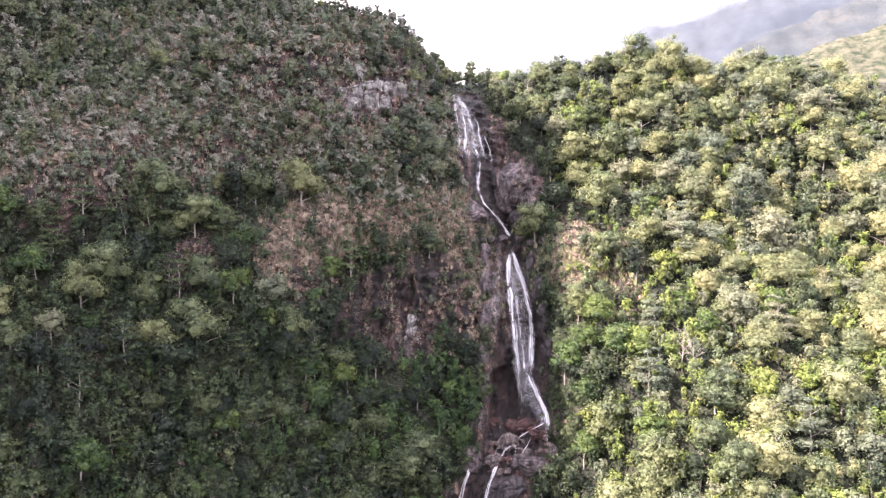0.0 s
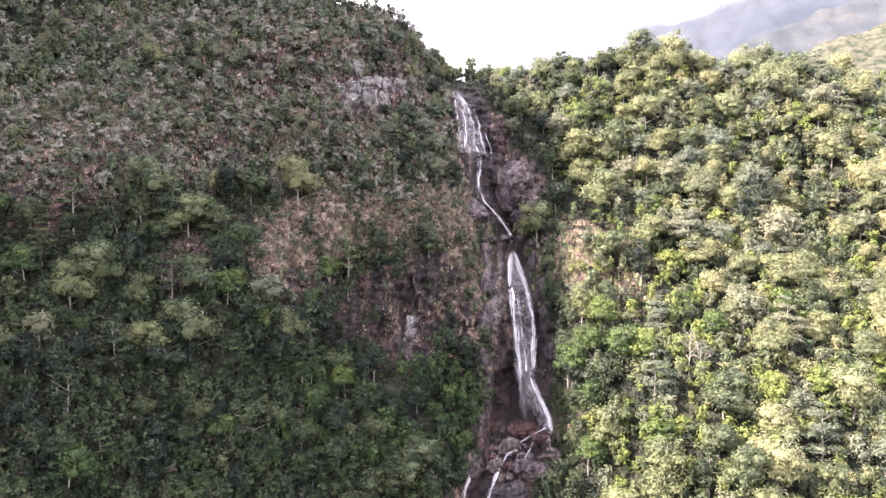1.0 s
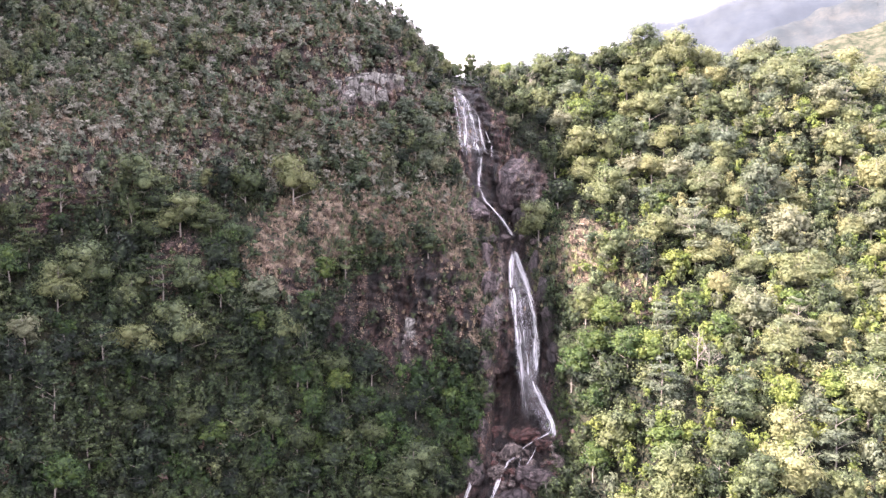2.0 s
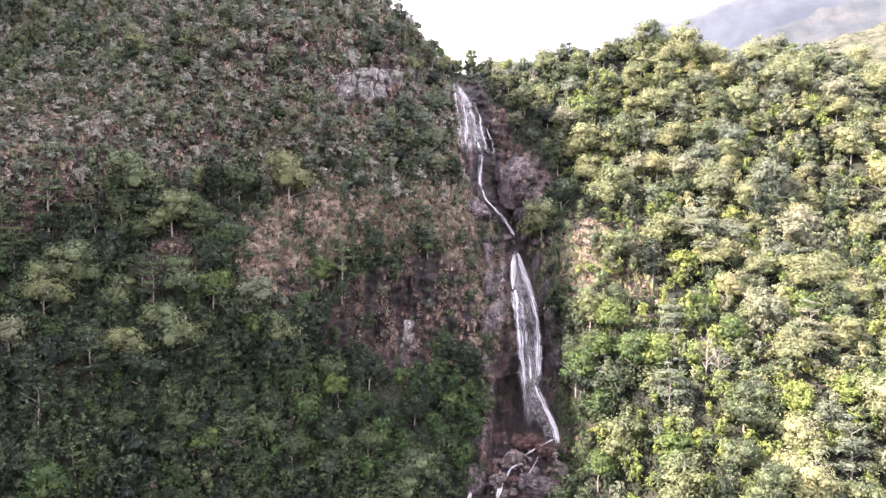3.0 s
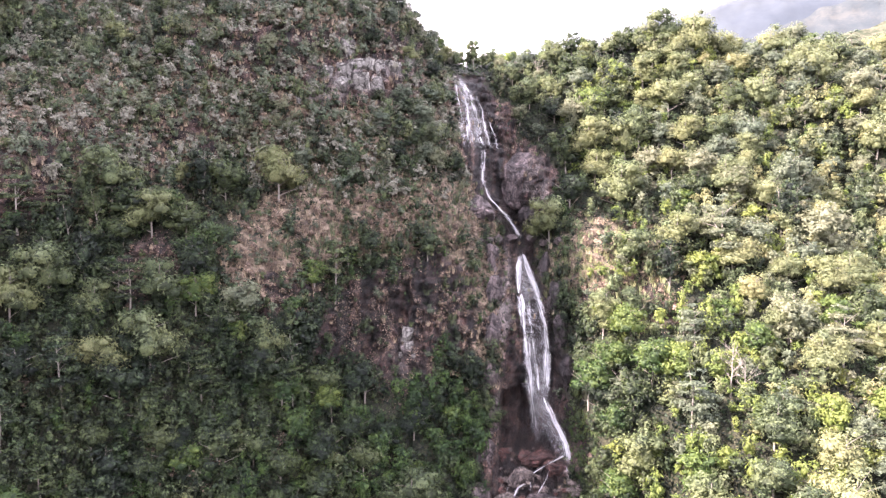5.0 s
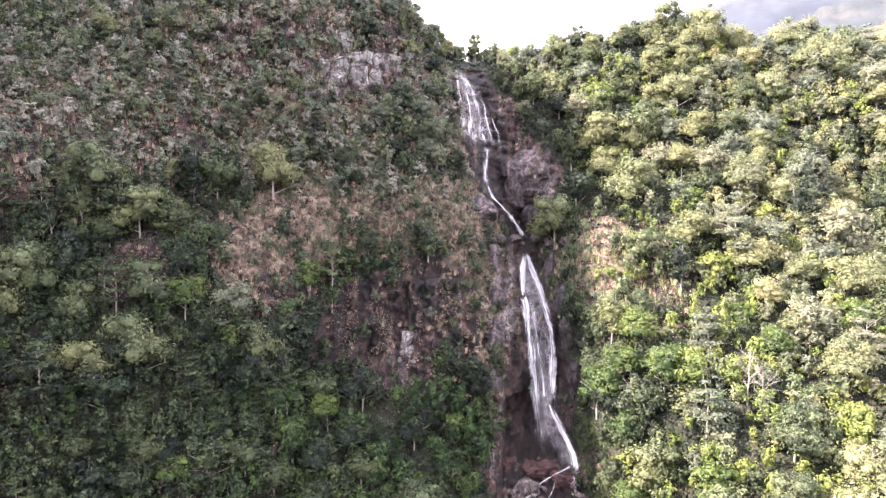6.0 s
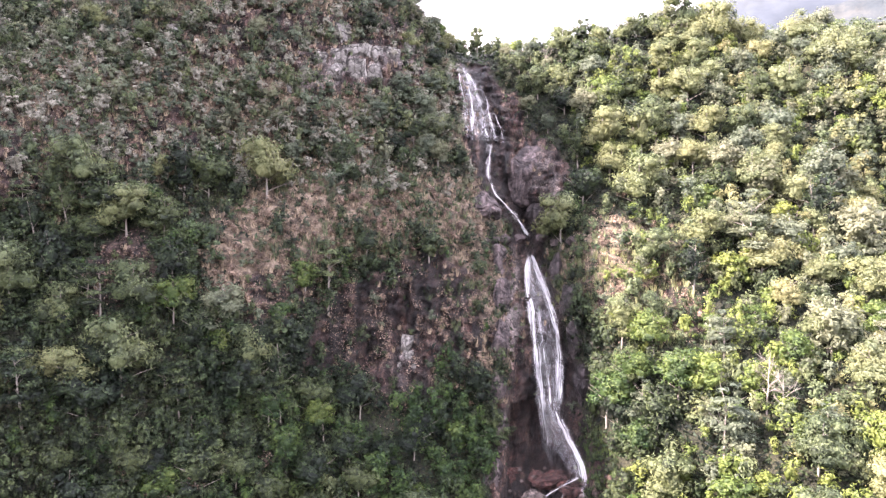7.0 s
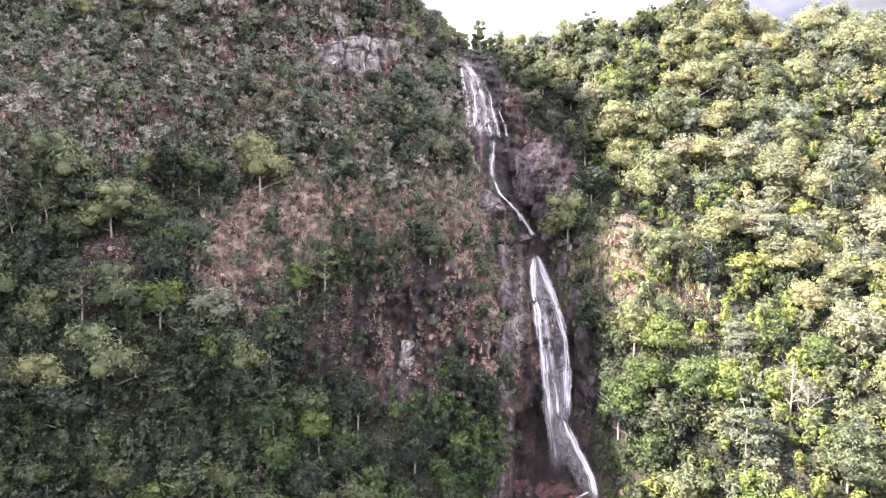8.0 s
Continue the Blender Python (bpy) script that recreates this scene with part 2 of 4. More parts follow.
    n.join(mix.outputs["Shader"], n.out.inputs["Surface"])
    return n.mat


MAT_GROUND = ground_material()
# darker leaves for shaded growth, lighter ones below: sun and shade set by colour
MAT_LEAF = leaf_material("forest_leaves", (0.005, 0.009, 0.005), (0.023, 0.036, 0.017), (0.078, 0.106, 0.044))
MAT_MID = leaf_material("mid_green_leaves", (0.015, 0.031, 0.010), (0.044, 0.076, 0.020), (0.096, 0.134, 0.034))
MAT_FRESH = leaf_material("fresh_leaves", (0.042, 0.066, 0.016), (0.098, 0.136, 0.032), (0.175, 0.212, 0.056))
# lighter copy of the forest leaves, for the sunlit slope
MAT_OLIVE_LIGHTENED = leaf_material("lightened_olive_leaves", (0.032, 0.042, 0.019), (0.095, 0.114, 0.050), (0.158, 0.180, 0.084))
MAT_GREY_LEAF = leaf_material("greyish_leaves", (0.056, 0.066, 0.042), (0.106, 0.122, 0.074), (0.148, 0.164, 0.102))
# paler again, to brighten the far sunlit flank by colour
MAT_SUNLIT_GOLD = leaf_material("sunlit_golden_leaves", (0.090, 0.100, 0.046), (0.152, 0.166, 0.076), (0.210, 0.220, 0.108))
MAT_STRAW = leaf_material("dry_grass_blades", (0.072, 0.050, 0.031), (0.192, 0.142, 0.090), (0.33, 0.262, 0.175), 0.3, 0.3, False)
MAT_BROWN = leaf_material("withered_brown_leaves", (0.054, 0.037, 0.027), (0.160, 0.112, 0.080), (0.31, 0.232, 0.170), 0.2, 0.3, False)
MAT_WISP = leaf_material("pale_withered_wisps", (0.040, 0.025, 0.018), (0.140, 0.094, 0.069), (0.36, 0.275, 0.21), 0.5, 0.2, False)
# dry scrub with the upper cliff's haze painted into its colour
MAT_HAZE_SCRUB = leaf_material("dusty_dry_scrub", (0.064, 0.063, 0.048), (0.130, 0.127, 0.098), (0.205, 0.198, 0.156), 0.2, 0.3, False)
MAT_BARK = plain_material("pale_bark", (0.06, 0.05, 0.042), (0.24, 0.215, 0.185), 2.5, 0.9, 0.6, 0.05, (1, 1, 0.3))
MAT_BOULDER = stone_material("river_boulder", (0.034, 0.026, 0.023), (0.28, 0.222, 0.192), 3.2, 0.65, 0.5)
MAT_RED_ROCK = stone_material("wet_reddish_rock", (0.026, 0.012, 0.010), (0.175, 0.080, 0.064), 2.8, 0.45, 0.5)
MAT_PALE_ROCK = stone_material("pale_limestone", (0.085, 0.078, 0.070), (0.33, 0.315, 0.28), 1.5, 0.95, 0.22)
MAT_OUTCROP = stone_material("purple_brown_rock", (0.030, 0.023, 0.023), (0.180, 0.138, 0.130), 1.6, 0.75, 0.20)
MAT_DARK_ROCK = stone_material("dark_wet_rock", (0.010, 0.008, 0.008), (0.085, 0.064, 0.062), 1.6, 0.5, 0.25)
# haze is painted into the blue-grey mountain and spur colours
MAT_FAR = far_material("haze_painted_far_slopes", (0.030, 0.036, 0.043), (0.035, 0.041, 0.048), (0.041, 0.047, 0.052), 0.0035)
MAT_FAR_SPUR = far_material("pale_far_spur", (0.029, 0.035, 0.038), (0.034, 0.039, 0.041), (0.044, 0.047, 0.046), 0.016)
MAT_FAR_GRASS = far_material("golden_far_slopes", (0.018, 0.024, 0.016), (0.040, 0.042, 0.029), (0.062, 0.059, 0.042), 0.11)
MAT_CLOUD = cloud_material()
MAT_WATER = water_material("falling_water", 0.50, 0.82)
MAT_WATER_THIN = water_material("thin_falling_water", 0.54, 0.64)
MAT_WATER_VEIL = water_material("veil_of_falling_water", 0.57, 0.30)

# ---- shape of the land ----
def lattice(ix, iy, iz):
    h = (ix.astype(np.int64) * 374761393 + iy.astype(np.int64) * 668265263 + iz.astype(np.int64) * 2147483647) & 0xFFFFFFFF
    h = ((h ^ (h >> 13)) * 1274126177) & 0xFFFFFFFF
    h = h ^ (h >> 16)
    return (h & 0xFFFF) / 32767.5 - 1.0


def vnoise(x, y, z=0.0):
    """Smooth value noise from -1 to 1, for whole arrays."""
    x, y, z = np.broadcast_arrays(np.asarray(x, float), np.asarray(y, float), np.asarray(z, float))
    fx, fy, fz = np.floor(x), np.floor(y), np.floor(z)
    u, v, w = x - fx, y - fy, z - fz
    u, v, w = (a * a * (3 - 2 * a) for a in (u, v, w))
    total = 0.0
    for dx in (0, 1):
        for dy in (0, 1):
            for dz in (0, 1):
                weight = (u if dx else 1 - u) * (v if dy else 1 - v) * (w if dz else 1 - w)
                total = total + weight * lattice(fx + dx, fy + dy, fz + dz)
    return total


def fbm(x, y, z=0.0, octaves=4):
    total, gain = 0.0, 1.0
    for k in range(octaves):
        total = total + gain * vnoise(np.asarray(x) * 2 ** k + 7.3 * k, np.asarray(y) * 2 ** k - 3.1 * k, np.asarray(z) * 2 ** k)
        gain *= 0.5
    return total


def smooth(a, b, v):
    k = np.clip((np.asarray(v, float) - a) / (b - a), 0, 1)
    return k * k * (3 - 2 * k)


# How far back the hillside stands at each height, along eighteen upright sections.
LEVELS = np.array([0, 14, 26, 37, 48, 60, 72, 84, 96, 110.0])
# the sections at x -200 and -150 are unseen, added to cast shadow
LEFT_X = np.array([-200, -150, -140, -105, -80, -60, -42, -28, -16, -7.0])
LEFT_Y = np.array([
    [-368, -354, -341, -330, -318, -305, -293, -280, -268, -253],
    [-176, -163, -149, -136, -122, -107, -92, -75, -58, -41],
    [-160, -147, -133, -120, -106, -91, -76, -59, -42, -25],
    [-123, -114, -104, -93, -81, -69, -57, -43, -25, -7],
    [-97, -90, -84, -75, -62, -50, -42, -31, -20, -6],
    [-79, -72, -66, -60, -52, -42, -29, -22, -14, -5],
    [-68, -60, -53, -46, -41, -35, -22, -17, -8, 3],
    [-63, -56, -47, -36, -32, -28, -19, -11, 0, 13],
    [-60, -52, -44, -36, -31, -24, -13, -4, 12, 42],
    [-61, -49, -40, -35, -28, -14, -2, 10, 21, 41]])
RIGHT_X = np.array([0, 7, 15, 28, 45, 65, 95, 140.0])
RIGHT_Y = np.array([
    [-63, -51, -36, -29, -20, -3, 3, 12, 22, 35],
    [-66, -53, -37, -29, -25, -16, -4, 9, 19, 31],
    [-70, -59, -49, -42, -31, -21, -5, 5, 16, 27],
    [-78, -69, -60, -48, -30, -17, -1, 8, 16, 27],
    [-87, -76, -63, -50, -35, -20, -6, 6, 18, 36],
    [-95, -79, -62, -45, -28, -13, -1, 8, 19, 41],
    [-101, -81, -61, -42, -25, -10, 3, 18, 34, 51],
    [-104, -83, -62, -42, -23, -4, 15, 33, 52, 70]])
SECTION_X = np.concatenate((LEFT_X, RIGHT_X))
SECTION_Y = np.concatenate((LEFT_Y, RIGHT_Y))
# beyond x -140 the crest is unseen, its height set by the shadow
CREST_X = np.array([-200, -150, -140, -105, -80, -60, -42, -31, -26, -22, -18, -8, 6, 16, 28, 40, 52, 60, 70, 85, 100, 140.0])
CREST_Z = np.array([278, 206, 190, 146, 130, 123, 119.8, 116.4, 112, 106.8, 103, 103.8, 103.4, 104, 107, 110, 107, 105, 106.5, 106, 104, 108.0])


def cubic(xs, ys, x):
    """Catmull-Rom through the rows ys at xs; x may be an array, held at the ends."""
    x = np.clip(x, xs[0], xs[-1] - 1e-6)
    i = np.clip(np.searchsorted(xs, x, side="right") - 1, 0, len(xs) - 2)
    slope = np.gradient(ys, xs, axis=0)
    h = xs[i + 1] - xs[i]
    t = (x - xs[i]) / h
    return ys[i], slope[i], ys[i + 1], slope[i + 1], h, t


def blend(a, ma, b, mb, h, t):
    t2, t3 = t * t, t * t * t
    return (2 * t3 - 3 * t2 + 1) * a + (t3 - 2 * t2 + t) * h * ma + (3 * t2 - 2 * t3) * b + (t3 - t2) * h * mb


def broad(x, z):
    """The depth y of the hillside at x, z, without its roughness."""
    x, z = np.broadcast_arrays(np.asarray(x, float), np.asarray(z, float))
    a, ma, b, mb, h, t = cubic(SECTION_X, SECTION_Y, x.ravel())
    h, t = h[:, None], t[:, None]
    rows = blend(a, ma, b, mb, h, t)
    zz = z.ravel()
    zc = np.clip(zz, LEVELS[0], LEVELS[-1] - 1e-6)
    j = np.clip(np.searchsorted(LEVELS, zc, side="right") - 1, 0, len(LEVELS) - 2)
    slope = np.gradient(rows, LEVELS, axis=1)
    k = np.arange(len(zz))
    out = blend(rows[k, j], slope[k, j], rows[k, j + 1], slope[k, j + 1], LEVELS[j + 1] - LEVELS[j], (zc - LEVELS[j]) / (LEVELS[j + 1] - LEVELS[j]))
    # unseen far-left flank, steepened to shape the shadow edge by the fall
    flank = smooth(-140, -190, x.ravel())
    out = out + np.where(zz > 110, (zz - 110) * (0.86 + 0.19 * flank), 0) - 0.33 * flank * np.maximum(zz - 205, 0) + np.where(zz < 0, zz * 1.6, 0)
    return out.reshape(x.shape)


def crest(x):
    a, ma, b, mb, h, t = cubic(CREST_X, CREST_Z[:, None], np.atleast_1d(np.asarray(x, float)))
    return blend(a[:, 0], ma[:, 0], b[:, 0], mb[:, 0], h, t)


def spot(x, z, cx, cz, rx, rz, edge=0.35, ragged=0.45):
    """A patch with a ragged rim: 1 inside, 0 outside."""
    d = np.hypot((x - cx) / rx, (z - cz) / rz) + ragged * fbm(x / 6 + cx, z / 6 + cz, 0.5, 3) * 0.5
    return 1 - smooth(1 - edge, 1 + edge, d)


# The run of the water, from the brink to the foot: x and z.
STREAM_Z = np.array([-20, 4, 12, 19, 24, 31, 38, 46, 55, 60, 66, 73, 80, 98, 104.0])
STREAM_X = np.array([-12, -7, -3, 1.5, 3.5, 3.2, 2.5, 1.2, 0.5, 0, -3.5, -7.5, -7.5, -13, -15.0])
STREAM_W = np.array([7, 7, 7, 7.5, 7.5, 7.2, 6.8, 5.2, 3.6, 3.6, 4.5, 4, 5.4, 4.4, 3.5])


def stream_side(x, z):
    """Distance from the stream's line as a share of the bare rock's half width there."""
    return (x - np.interp(z, STREAM_Z, STREAM_X)) / np.interp(z, STREAM_Z, STREAM_W)


def gully(x, z):
    m = (1 - smooth(0.75, 1.25, np.abs(stream_side(x, z) + 0.25 * fbm(x / 4, z / 4, 3.0, 3)))) * (1 - smooth(97.5, 99.5, z))
    m = np.maximum(m, spot(x, z, 1.8, 70.5, 5.6, 9.5, 0.25, 0.4))
    return np.maximum(m, spot(x, z, -3.5, 84, 3.5, 7, 0.3, 0.4))


def bare_rock(x, z):
    """Where rock shows, 0 to 1."""
    m = gully(x, z)
    m = np.maximum(m, spot(x, z, -22, 45, 15, 12))
    m = np.maximum(m, spot(x, z, -36, 94, 14, 8))
    m = np.maximum(m, spot(x, z, -50, 104, 24, 3.5, 0.4, 0.8))
    m = np.maximum(m, spot(x, z, -88, 70, 9, 7))
    m = np.maximum(m, 0.8 * spot(x, z, -60, 97, 14, 5))
    m = np.maximum(m, 0.75 * spot(x, z, -76, 79, 17, 8))
    m = np.maximum(m, spot(x, z, -65, 56, 5.5, 6))
    m = np.maximum(m, 0.6 * spot(x, z, 21, 48, 11, 4.5))
    m = np.maximum(m, spot(x, z, 1.5, 71, 6.5, 10))
    m = np.maximum(m, 0.8 * spot(x, z, -42, 50, 9, 5))
    return m


def dry_grass(x, z):
    """Where dry brown grass grows, 0 to 1."""
    m = np.maximum(spot(x, z, -27, 64.5, 24, 8), spot(x, z, -43, 55, 10, 7))
    m = np.maximum(m, spot(x, z, -40, 86, 30, 16, 0.5) * 0.8)
    m = np.maximum(m, spot(x, z, -80, 84, 30, 16, 0.5) * 0.8)
    m = np.maximum(m, 0.65 * spot(x, z, 17, 55, 13, 9, 0.5))
    m = np.maximum(m, spot(x, z, -8, 48, 8, 14, 0.5) * 0.8)
    m = np.maximum(m, spot(x, z, -70, 112, 50, 8, 0.5) * 0.8)
    return m * (1 - 0.85 * spot(x, z, -36, 94.5, 10, 5.5))


def depth(x, z):
    """The depth y of the ground itself at x, z, rock relief included."""
    x, z = np.broadcast_arrays(np.asarray(x, float), np.asarray(z, float))
    rock, dry = bare_rock(x, z), dry_grass(x, z)
    y = broad(x, z) + 1.6 * (1 - np.maximum(rock, 0.6 * dry))
    y = y + 1.3 * fbm(x / 14, z / 14, 1.0, 3)
    wooded = smooth(12, 24, x) + smooth(-30, -45, x) * smooth(62, 50, z)
    y = y + wooded * (2.6 * fbm(x / 11 + 0.02 * z, z / 24, 13.0, 2) + 1.2 * vnoise(x / 5.5, z / 7.0, 17.0))
    # the rounded rock beside the chute, the cleft between, and the dark alcove at the foot
    y = y - 3.2 * (1 - smooth(0.45, 1.0, np.hypot((x - 2.0) / 5.5, (z - 71.5) / 8.5)))
    y = y + 2.4 * (1 - smooth(0.3, 1.0, np.hypot((x + 5.2 - (72 - z) * 0.35) / 1.6, (z - 69.5) / 5.5)))
    y = y + 5.5 * smooth(-3.4, -2.8, x) * (1 - smooth(2.0, 4.5, x)) * smooth(20.5, 23, z) * (1 - smooth(30.5, 32.5, z))
    y = y - 1.8 * smooth(-8.5, -6.5, x) * (1 - smooth(-3.5, -3.0, x)) * smooth(14, 17, z) * (1 - smooth(32, 36, z))
    y = y - 1.8 * smooth(9.0, 10.5, x) * (1 - smooth(15, 18, x)) * smooth(28.6, 29.6, z) * (1 - smooth(33, 40, z))
    side = np.where(z < 98.5, np.clip(np.abs(stream_side(x, z)), 0, 2), 2)
    y = y + 1.5 * (1 - smooth(0.2, 1.1, side))
    ribs = np.abs(fbm(x / 3.2, z / 9, 5.0, 4))
    blocks = fbm(x / 1.8, z / 2.6, 9.0, 3)
    steps = np.round(blocks * 2.2) / 2.2
    cracks = smooth(0.12, 0.0, np.abs(vnoise(x / 2.1 + 0.4 * blocks, z / 7.5, 21.0))) + smooth(0.10, 0.0, np.abs(vnoise(x / 5.0, z / 2.4 + 0.4 * blocks, 27.0)))
    y = y + rock * (2.0 * ribs - 0.8 + 0.8 * steps + 0.5 * fbm(x / 0.9, z / 1.1, 2.0, 2) + 0.7 * cracks)
    strata = z / 2.7 + 0.6 * fbm(x / 7, z / 9, 41.0, 2) + 0.05 * x
    y = y + np.maximum(rock, 0.5 * dry) * 0.9 * (1 - smooth(0.0, 0.85, strata - np.floor(strata)))
    y = y + (1 - rock) * 0.45 * fbm(x / 1.6, z / 1.6, 4.0, 3)
    return y


# ---- the land as one sheet ----
def mesh_from(name, verts, faces, mat, smooth_shade=True, normals=None):
    """A mesh from arrays; every face has as many corners as faces has columns."""
    verts, faces = np.asarray(verts, np.float32), np.asarray(faces, np.int32)
    me = bpy.data.meshes.new(name)
    me.vertices.add(len(verts))
    me.vertices.foreach_set("co", verts.ravel())
    k = faces.shape[1]
    me.loops.add(faces.size)
    me.loops.foreach_set("vertex_index", faces.ravel())
    me.polygons.add(len(faces))
    me.polygons.foreach_set("loop_start", np.arange(0, faces.size, k, dtype=np.int32))
    me.polygons.foreach_set("use_smooth", np.broadcast_to(np.asarray(smooth_shade, bool), len(faces)).copy())
    me.update(calc_edges=True)
    if normals is not None:
        me.attributes.new("custom_normal", "FLOAT_VECTOR", "POINT").data.foreach_set("vector", np.asarray(normals, np.float32).ravel())
    me.materials.append(mat)
    return me


def grid_faces(rows, cols):
    a = (np.arange(rows - 1)[:, None] * cols + np.arange(cols - 1)[None, :]).ravel()
    return np.stack((a, a + 1, a + cols + 1, a + cols), 1)


def pale_patches(x, z):
    m = spot(x, z, -20.6, 41.6, 1.7, 2.4, 0.3, 0.8)
    m = np.maximum(m, spot(x, z, -35, 94.5, 5.5, 3.2, 0.25, 1.1))
    m = np.maximum(m, 0.8 * spot(x, z, -42, 91.5, 4.5, 4.5, 0.3, 1.3))
    m = np.maximum(m, 0.8 * spot(x, z, -27, 95, 4, 1.6, 0.3, 0.9))
    m = np.maximum(m, 0.42 * spot(x, z, 2.5, 71, 4.5, 8.5, 0.4, 0.8))
    m = np.maximum(m, 0.55 * spot(x, z, -21, 37.5, 4, 3.0, 0.4, 1.6))
    m = np.maximum(m, 0.8 * spot(x, z, -4.0, 46, 2.4, 13, 0.4, 0.8))
    return m * smooth(-0.35, 0.1, fbm(x / 1.7, z / 2.4, 11.0, 4))


# wet and stained rock; also carries the shade painted round the alcove
def wet_and_shade(x, z):
    s = np.abs(stream_side(x, z) - 0.05 - 0.35 * smooth(32, 36, z) * smooth(60, 56, z) + 0.2 * fbm(x / 3, z / 5, 6.0, 3))
    m = 1 - smooth(0.45, 0.95, s)
    m = np.maximum(m, spot(x, z, -22, 45, 15, 11.5, 0.3, 0.7) * smooth(-0.35, 0.15, fbm(x / 2.2, z / 9, 8.0, 4)))
    # other rock left of the fall is darkened too, less so high up
    m = np.maximum(m, (0.4 - 0.2 * smooth(60, 68, z)) * bare_rock(x, z) * smooth(-10, -24, x))
    return m


def build_ground():
    xs = np.concatenate(([-3500, -1800, -900, -500, -300, -240], np.arange(-215, -125, 4.0), np.arange(-122, -38, 0.62), np.arange(-37.6, 14, 0.3), np.arange(14, 116, 0.62), [124, 135, 150, 175, 220, 300, 500, 900, 1800, 3500.0]))
    rise = np.concatenate((np.linspace(-4, 6, 8), np.arange(7, 100.01, 0.31)))
    top = crest(xs)
    rows = []
    for dy, z in ((-4500, -32), (-1500, -32), (-400, -30), (-160, -28), (-70, -22), (-25, -12)):
        rows.append((xs, broad(xs, np.full_like(xs, -4.0)) + dy, np.full_like(xs, z) + 2.0 * fbm(xs / 40, z / 9.0, 2.0, 2)))
    upper = np.linspace(0, 1, 26)[1:]
    for z in rise:
        rows.append((xs, depth(xs, np.full_like(xs, z)), np.full_like(xs, z)))
    for k in upper:
        z = 100.0 + (top - 100.0) * k
        rows.append((xs, depth(xs, z) + 2.5 * k ** 4, z))
    ytop = rows[-1][1]
    for dy, fall in ((5, -0.3), (14, -1.5), (40, -6), (120, -14), (400, -40), (1500, -60), (4000, -60)):
        rows.append((xs, ytop + dy, top + fall + 0.4 * fbm(xs / 5, dy / 5.0, 1.0, 2)))
    v = np.stack([np.stack(r, 1) for r in rows])
    nr, nc = v.shape[:2]
    flat = v.reshape(-1, 3)
    me = mesh_from("ground", flat, grid_faces(nr, nc), MAT_GROUND)
    x, z = flat[:, 0], flat[:, 2]
    inside = (x > -150) & (x < 118) & (flat[:, 1] < 75) & (z > -6)
    for key, fn in (("rock", bare_rock), ("dry", dry_grass), ("wet", wet_and_shade), ("pale", pale_patches)):
        me.attributes.new(key, "FLOAT", "POINT").data.foreach_set("value", (fn(x, z) * inside).astype(np.float32))
    ob = new("ground", me)
    return tagged(ob, "steep hillside of brown rock, soil and dry grass above a valley", "ground", kind="structure")


ground = build_ground()


def build_far(name, label, mat, y0, line, spread, rough, seed):
    """A far slope: a ridge line of (x, z), falling towards the viewer."""
    lx, lz = np.array([p[0] for p in line], float), np.array([p[1] for p in line], float)
    xs = np.linspace(lx[0], lx[-1], 160)
    top = np.interp(xs, lx, lz) + rough * fbm(xs / (rough * 6), seed, 0.3, 4)
    rows = []
    for k in np.linspace(0, 1, 50):
        z = -60 + (top + 60) * k
        y = y0 - spread * (1 - k) + rough * 1.6 * fbm(xs / (rough * 5), z / (rough * 5), seed, 5)
        rows.append(np.stack((xs, y, z), 1))
    for back, drop in ((spread * 0.4, 0.9), (spread * 1.2, 0.4)):
        rows.append(np.stack((xs, np.full_like(xs, y0 + back), -60 + (top + 60) * drop), 1))
    v = np.stack(rows)
    ob = new(name, mesh_from(name, v.reshape(-1, 3), grid_faces(*v.shape[:2]), mat))
    return tagged(ob, label, "mountain", kind="structure")


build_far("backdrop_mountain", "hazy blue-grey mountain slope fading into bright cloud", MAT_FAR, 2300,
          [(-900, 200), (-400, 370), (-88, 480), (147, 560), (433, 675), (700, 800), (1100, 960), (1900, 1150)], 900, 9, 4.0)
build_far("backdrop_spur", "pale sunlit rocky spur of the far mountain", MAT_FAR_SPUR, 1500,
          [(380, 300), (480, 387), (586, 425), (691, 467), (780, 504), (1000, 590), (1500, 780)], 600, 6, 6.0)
build_far("backdrop_hillside", "pale golden grassy hillside far behind the wooded ridge", MAT_FAR_GRASS, 700,
          [(250, 190), (320, 224), (336, 230), (372, 242), (415, 256), (520, 290), (800, 380)], 320, 3, 9.0)


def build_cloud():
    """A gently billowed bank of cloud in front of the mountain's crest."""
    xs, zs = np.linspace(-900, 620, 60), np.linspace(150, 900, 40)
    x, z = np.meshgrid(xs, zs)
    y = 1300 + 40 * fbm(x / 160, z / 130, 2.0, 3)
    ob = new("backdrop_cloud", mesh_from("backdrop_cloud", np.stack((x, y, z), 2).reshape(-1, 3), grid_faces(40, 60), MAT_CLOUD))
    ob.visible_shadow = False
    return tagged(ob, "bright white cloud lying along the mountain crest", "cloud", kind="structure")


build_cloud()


# ---- plants ----
rng = np.random.default_rng(7)


def leaves_at(points, normals, size, r, long=1.6):
    """Kite-shaped sprays of leaves at points, facing about along normals."""
    n = len(points)
    nn = normals + r.normal(0, 0.42, (n, 3))
    nn /= np.linalg.norm(nn, axis=1)[:, None] + 1e-9
    a = np.cross(nn, r.normal(0, 1, (n, 3)))
    a /= np.linalg.norm(a, axis=1)[:, None] + 1e-9
    b = np.cross(nn, a)
    s = (size * r.uniform(0.6, 1.35, n))[:, None]
    droop = nn * s * 0.25
